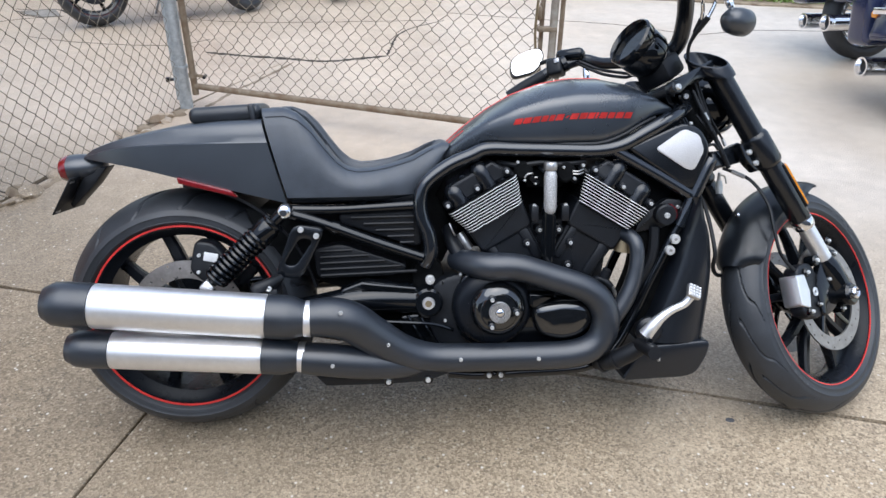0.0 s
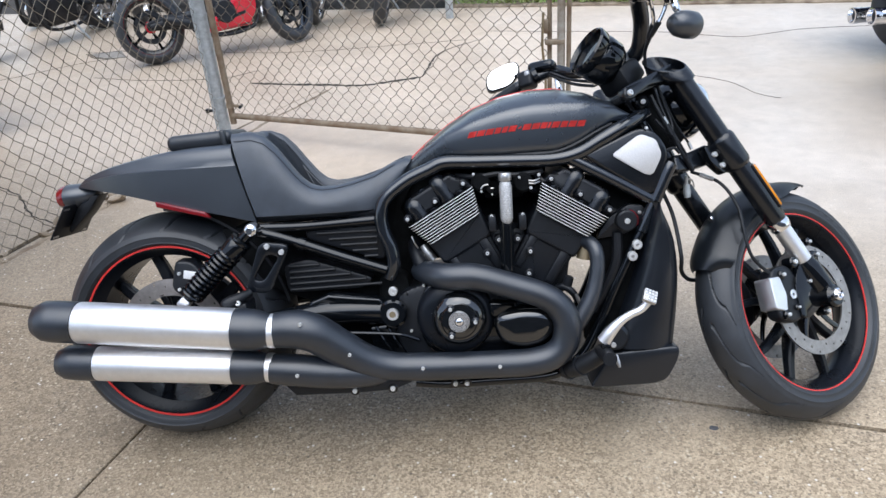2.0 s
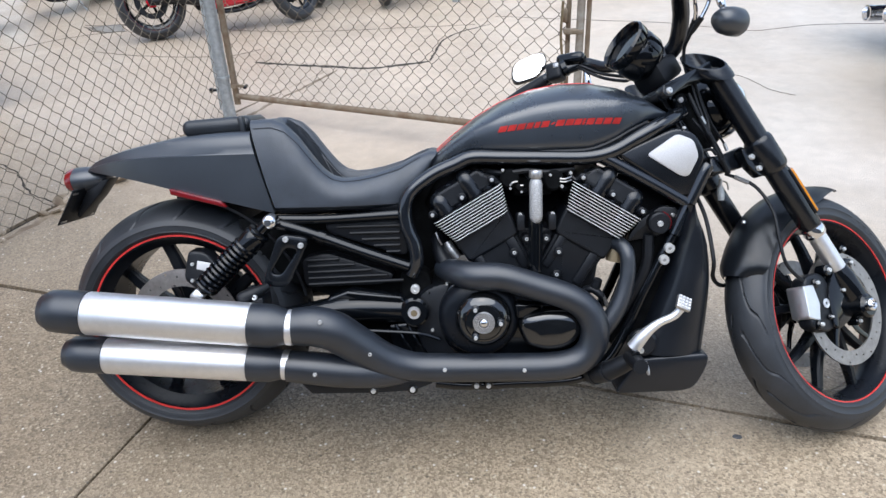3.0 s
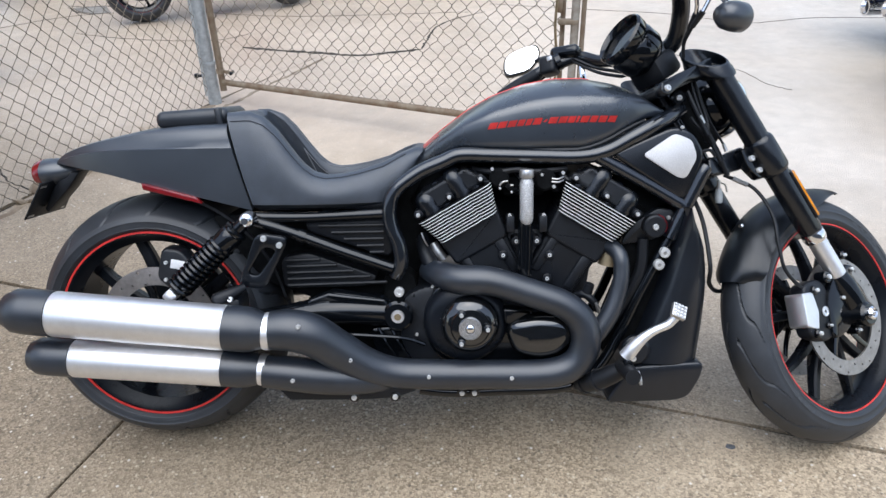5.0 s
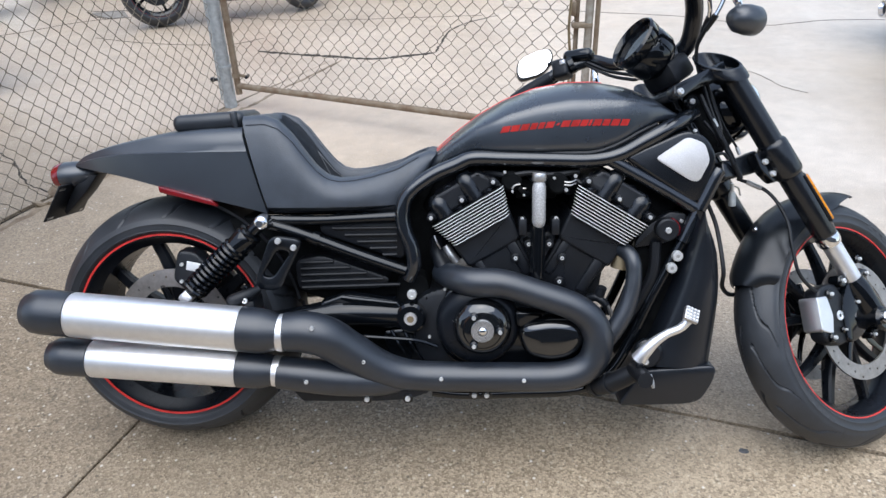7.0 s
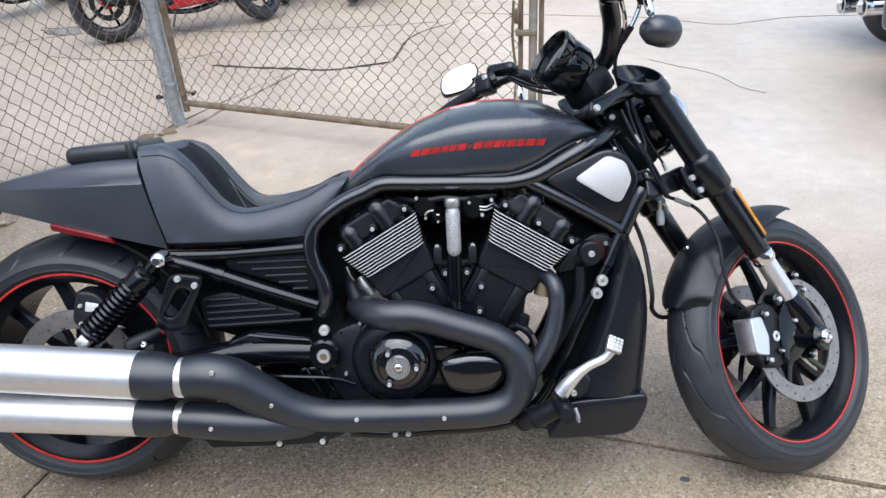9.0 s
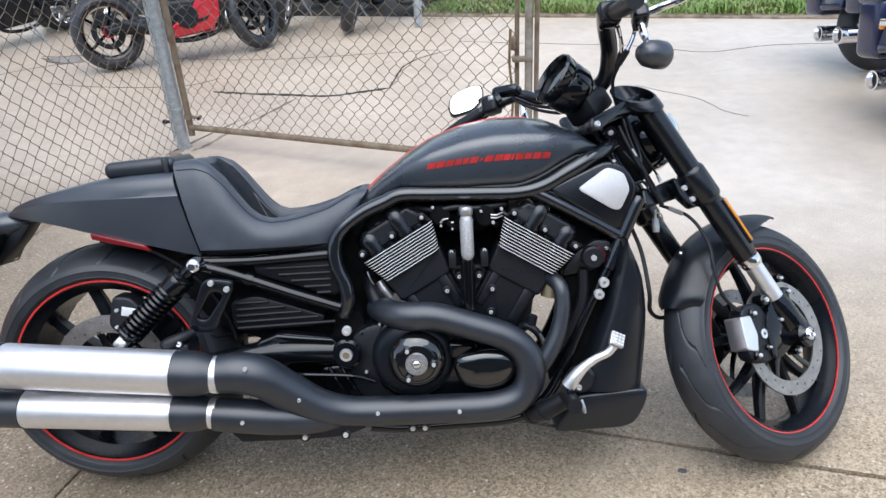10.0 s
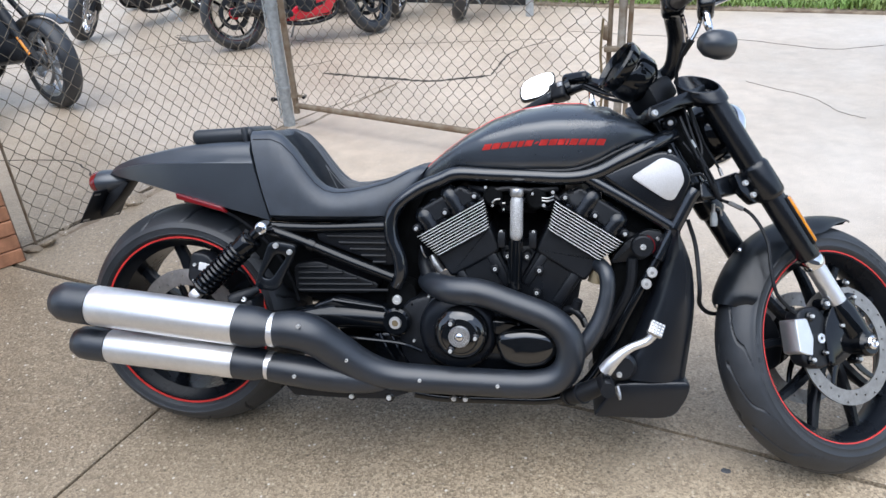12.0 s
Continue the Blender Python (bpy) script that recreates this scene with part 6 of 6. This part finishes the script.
for row in range(38):
    y = .835
    for k in range(8 if row % 2 else 7):
        half = row % 2 and k in (0, 7)
        size = .104 if half else .212
        o = new("brick", brick_meshes[1 if half else 0])
        o.parent = pier
        o.matrix_basis = pose(-1.357 + rb.uniform(-.002, .002), y - size / 2, .032 + .067 * row, rb.uniform(-.3, .3), 0, rb.uniform(-.4, .4))
        y -= size + .0045
pier.matrix_basis = pose(-1.241, .757, 0, 0, 0, -40.5) @ pose(1.307, -.84, 0)


# ---- unseen wall added behind the camera: closes the yard, darkens low reflections ----
tagged(part("unseen_wall", rbox((26.0, .3, 4.6), pose(0, -8.5, 2.3), 0), M_YARD, None, "dark unseen wall added across the yard for reflections", 0), kind="structure", category="wall")


# ---- parked motorcycles beyond the fence ----
def simple_wheel(parent, x, R, w, rim_mat, spokes, name, turn=0.0):
    m = pose(x, 0, R, 0, 0, turn) @ pose(0, 0, 0, -turn * .3, 0, 0) @ side(0, 0, 0)
    root = part(name, lathe([(R * .72, w * .42), (R * .66, w * .36), (R * .62, 0), (R * .66, -w * .36), (R * .72, -w * .42), (R * .72, w * .42)], 40, m), rim_mat, parent)
    part("hub", lathe([(0, w * .45), (R * .14, w * .45), (R * .17, 0), (R * .14, -w * .45), (0, -w * .45)], 20, m), rim_mat, root)
    for k in range(spokes):
        part("spoke", put(spoke(R * .12, R * .67, .006 if spokes > 9 else .013, .003 if spokes > 9 else .012, .006 if spokes > 9 else .012, .003 if spokes > 9 else .01, 2 * math.pi * k / spokes, .0, 0), m), rim_mat, root)
    for s in (1, -1):
        part("brake_disc", lathe([(R * .32, 0), (R * .45, 0), (R * .45, .004), (R * .32, .004), (R * .32, 0)], 30, m @ pose(0, 0, s * w * .48)), M_CASE if rim_mat is M_GLOSS else M_STEEL, root)
    v, f = tyre_rings(R, w * .62, radians(52), R * .735, 120, 0, 0, 0, 0)
    raw("tyre", v, f, m, M_TYRE, root)
    return root


def parked_bike(label, paint, rim_mat, group, sport=False, touring=False, turn=30.0):
    """A parked motorcycle; local x ahead, rear axle over the origin."""
    b = thing("motorcycle", Matrix.Identity(4), label, "motorcycle", group)
    WB = 1.36 if sport else 1.58
    R = .315
    simple_wheel(b, 0, R, .19 if sport else .16, rim_mat, 5 if sport else (24 if touring else 9), "rear_wheel")
    simple_wheel(b, WB, R, .12, rim_mat, 5 if sport else (24 if touring else 9), "front_wheel", 0 if touring else turn)
    head = (WB - .42, .80)
    for s in (1, -1):
        leg = part("fork_leg", tube([(WB, s * .1, R), (WB - .17, s * .1, R + .24)], .027, 12, 2), M_PLAST, b)
        if turn < 0:
            part("fork_reflector", tube([(WB - .05, s * .128, R + .07), (WB - .13, s * .128, R + .185)], .011, 8, 2), M_AMBER, leg, "amber fork reflector")
        part("slider", tube([(WB - .15, s * .1, R + .21), (head[0], s * .1, head[1])], .02, 12, 2), M_CHROME if turn > 0 else M_PLAST, leg)
        part("caliper", rbox((.06, .045, .10), pose(WB - .10, s * .085, R + .03), .012), M_CASE, b)
        part("swingarm", tube([(0, s * .12, R), (.45, s * .12, R + .06)], [.025, .035], 10, 2), M_CASE, b)
        part("grip", tube([(head[0] - .08, s * .25, 1.0), (head[0] - .16, s * .38, .99)], .018, 10, 2), M_PLAST, b)
        part("foot_peg", tube([(.62, s * .16, .30), (.62, s * .30, .31)], .014, 8, 2), M_PLAST, b)
    part("handlebar", tube([(head[0] - .1, -.28, 1.0), (head[0], -.1, .97), (head[0], .1, .97), (head[0] - .1, .28, 1.0)], .013, 10), M_PLAST, b)
    part("headlamp", lathe([(0, -.08), (.07, -.05), (.085, .02), (.08, .04), (0, .045)], 24, pose(head[0] + .08, 0, .86, 0, 90, 0)), M_CHROME if not sport else M_PLAST, b)
    part("engine", join(rbox((.42, .30, .30), pose(.72, 0, .36), .04, 3), rbox((.15, .22, .26), pose(.62, 0, .58, 0, -22, 0), .02), rbox((.15, .22, .26), pose(.84, 0, .58, 0, 22, 0), .02)), M_CASE, b, "dark engine block")
    for k in range(6):
        part("fin", rbox((.17, .25, .006), pose(.62, 0, .58, 0, -22, 0) @ pose(0, 0, -.08 + .03 * k), .001, 1), M_CASE, b)
    part("engine_cover", disc(.10, .03, side(.70, -.15, .36), 28, .01), M_CHROME if not sport else M_CASE, b)
    part("frame_rail", join(tube([(.40, -.13, .35), (.45, -.14, .20), (.8, -.14, .17), (1.02, -.12, .3), (head[0] - .06, -.04, .8)], .018, 10), tube([(.40, .13, .35), (.45, .14, .20), (.8, .14, .17), (1.02, .12, .3), (head[0] - .06, .04, .8)], .018, 10)), M_PLAST, b)
    rings = []
    for x in np.linspace(.50, head[0] - .02, 14):
        f = (x - .5) / (head[0] - .52)
        w, h = .06 + .09 * math.sin(math.pi * min(1, .15 + f * .85)), .10 + .11 * math.sin(math.pi * min(1, .12 + f * .8))
        rings.append([Vector((x, w * math.cos(t), .74 + .06 * f + (h if math.sin(t) > 0 else .05) * math.sin(t))) for t in [2 * math.pi * i / 20 for i in range(20)]])
    part("fuel_tank", grid_mesh(rings), paint, b, "painted fuel tank", 60)
    part("seat", rbox((.52, .24, .08), pose(.25, 0, .72, 0, -4, 0), .03, 3), M_SEAT, b)
    if not sport:
        part("rear_fender", lathe([(.335, -.085), (.345, -.085), (.352, 0), (.345, .085), (.335, .085), (.335, -.085)], 18, pose(0, 0, R, 90, 0, 0) @ Matrix.Rotation(radians(20), 4, "Z"), radians(125)), paint, b)
    part("front_fender", lathe([(.33, -.065), (.338, -.065), (.345, 0), (.338, .065), (.33, .065), (.33, -.065)], 16, pose(WB, 0, R, 90, 0, 0) @ Matrix.Rotation(radians(55), 4, "Z"), radians(95)), paint, b)
    part("tail_lamp", rbox((.05, .12, .06), pose(-.30, 0, .66), .015), M_REDLENS, b)
    part("side_stand", tube([(.62, .15, .22), (.56, .27, .05), (.55, .30, .0)], .011, 8), M_GALV, b, "steel side stand")
    if sport:
        for s in (1, -1):
            f = part("side_fairing", prism(rounded([(.50, .20), (.92, .24), (1.0, .34), (1.02, .52), (1.14, .80), (1.04, .88), (.80, .78), (.86, .56), (.74, .40), (.55, .30)], .03), -.17 if s > 0 else .14, -.14 if s > 0 else .17, .006), paint, b, "glossy red side fairing")
            part("decal", prism([(.66, .27), (.88, .32), (.90, .35), (.70, .31)], -.173 if s > 0 else .171, -.171 if s > 0 else .173, 0), M_PLAST, f)
        part("belly_pan", prism(rounded([(.48, .19), (.95, .22), (.92, .30), (.52, .27)], .02), -.14, .14, .01), paint, b)
        part("muffler", tube([(.55, -.15, .26), (.35, -.18, .30), (.12, -.2, .36)], [.03, .05, .045], 16), M_CASE, b)
        part("tail_cowl", prism(rounded([(-.28, .80), (.35, .74), (.35, .84), (-.25, .90)], .02), -.10, .10, .02), paint, b)
        part("axle_nut", disc(.022, .006, side(0, -.105, R), 6, .001), M_REDFAIR, b, "red anodised axle nut")
        part("hub_carrier", lathe([(.03, .02), (.052, .018), (.056, .008), (.05, .0), (.03, .0), (.03, .02)], 6, side(0, -.085, R)), M_REDFAIR, b, "red anodised hub carrier")
        part("rim_stripe", lathe([(R * .74, 0), (R * .75, 0), (R * .75, .004), (R * .74, .004), (R * .74, 0)], 48, side(0, -.088, R)), M_REDLENS, b, "thin red rim stripe")
        part("chain_guard", prism(rounded([(-.04, R + .04), (.30, R + .10), (.42, R + .02), (.30, R - .05), (-.03, R - .03)], .02), -.12, -.095, .006), M_CASE, b)
    elif touring:
        for s in (1, -1):
            bag = part("saddlebag", rbox((.72, .21, .34), pose(-.03, s * .24, .57), .05, 4), paint, b, "glossy dark blue saddlebag")
            part("bag_lid", rbox((.73, .215, .07), pose(-.03, s * .24, .735), .03, 3), paint, bag)
            part("bag_trim", rbox((.55, .004, .006), pose(.07, s * .347, .62), .001), M_CHROME, bag)
            mf = part("muffler", tube([(.75, s * .20, .26), (.45, s * .24, .29), (.1, s * .25, .27), (-.44 if s < 0 else -.28, s * .25, .272)], [.03, .048, .054, .055], 24), M_CHROME, b, "long chrome muffler")
            part("muffler_tip", lathe([(.03, 0), (.05, 0), (.057, .01), (.058, .05), (.048, .051), (.038, .01), (.03, .0)], 24, pose(-.425 if s < 0 else -.265, s * .25, .272, 0, -90, 0)), M_CHROME, mf)
            part("muffler_bore", disc(.040, .004, pose(-.443 if s < 0 else -.283, s * .25, .272, 0, -90, 0), 20, .001), M_PLAST, mf)
            part("signal", rbox((.04, .05, .045), pose(-.36, s * .13, .58), .015), M_AMBER, b)
        part("tail_skirt", prism(rounded([(-.40, .44), (-.30, .44), (-.26, .66), (-.34, .68)], .03), -.13, .13, .02), paint, b)
        part("chrome_trim", rbox((.02, .20, .04), pose(-.40, 0, .60), .008), M_CHROME, b)
    else:
        if turn < 0:
            part("radiator", rbox((.10, .30, .42), pose(WB - .46, 0, .50, 0, -20, 0), .02), M_CASE, b, "dark radiator behind the front wheel")
            part("engine_guard", tube([(WB - .5, -.08, .62), (WB - .44, -.26, .52), (WB - .42, -.27, .36), (WB - .55, -.12, .20)], .016, 12), M_CASE, b)
            part("fork_cover", tube([(WB - .12, -.10, R + .16), (WB - .34, -.10, R + .48)], [.036, .042], 14, 2), M_CASE, b)
            part("front_wheel_disc", drilled_disc(.09, .15, .005, pose(WB, 0, R, 0, 0, turn) @ side(0, -.075, 0), 18), M_CHROME, b, "bright brake disc")
        part("muffler", tube([(.80, -.17, .45), (.85, -.20, .30), (.6, -.2, .24), (.2, -.2, .26), (-.25, -.2, .28)], [.025, .028, .032, .045, .045], 16), M_CHROME, b, "chrome exhaust pipe")
        part("air_cleaner", disc(.085, .05, side(.73, -.13, .60), 28, .015), M_CHROME, b)
    return b


def stand_at(front, back, R=.315, lean=9.0):
    """Pose of a bike whose rear wheel touches at back and whose front wheel points to front."""
    f, b = Vector((*front, 0)), Vector((*back, 0))
    ang = math.degrees(math.atan2(f.y - b.y, f.x - b.x))
    return Matrix.Translation(b) @ pose(0, 0, 0, 0, 0, ang) @ pose(0, 0, 0.003, -lean, 0, 0)


red = parked_bike("red sport motorcycle with black wheels parked beyond the fence", M_REDFAIR, M_GLOSS, "", sport=True)
red.matrix_basis = stand_at((-.82, 5.24), (-1.86, 4.71), lean=8) @ Matrix.Diagonal((.92, 1, 1, 1))
dark = parked_bike("dark cruiser motorcycle parked in a row beyond the fence", M_GLOSS, M_CHROME, "row of parked motorcycles")


def heading(front, deg, wb=1.58, lean=9.0):
    d = Vector((math.cos(radians(deg)), math.sin(radians(deg))))
    return stand_at(front, (front[0] - d.x * wb, front[1] - d.y * wb), lean=lean)


dark.matrix_basis = heading((-.63, 6.03), 238)
for fr, dg in (((.07, 5.84), 238), ((-1.3, 6.35), 238), ((-3.45, 6.99), 240), ((-2.75, 6.85), 240), ((-4.2, 7.15), 240), ((-2.05, 6.65), 239)):
    copy_thing(dark, heading(fr, dg))
left = parked_bike("dark cruiser motorcycle with a wide tyre beyond the fence", M_MATTE, M_SILVER, "row of parked motorcycles", turn=-20.0)
left.matrix_basis = heading((-2.55, 2.98), -8, lean=9)
copy_thing(dark, heading((-3.73, 5.28), 252, lean=9))
copy_thing(left, heading((-2.98, 2.50), -8, lean=9))
tour = parked_bike("deep blue touring motorcycle with long chrome mufflers", M_BLUE, M_CHROME, "touring motorcycles in the lot", touring=True)
tour.matrix_basis = pose(4.04, 3.47, .003, 0, 0, 4) @ pose(0, 0, 0, -11, 0, 0)
copy_thing(tour, pose(3.76, 2.22, .003, 0, 0, 4) @ pose(0, 0, 0, -11, 0, 0))
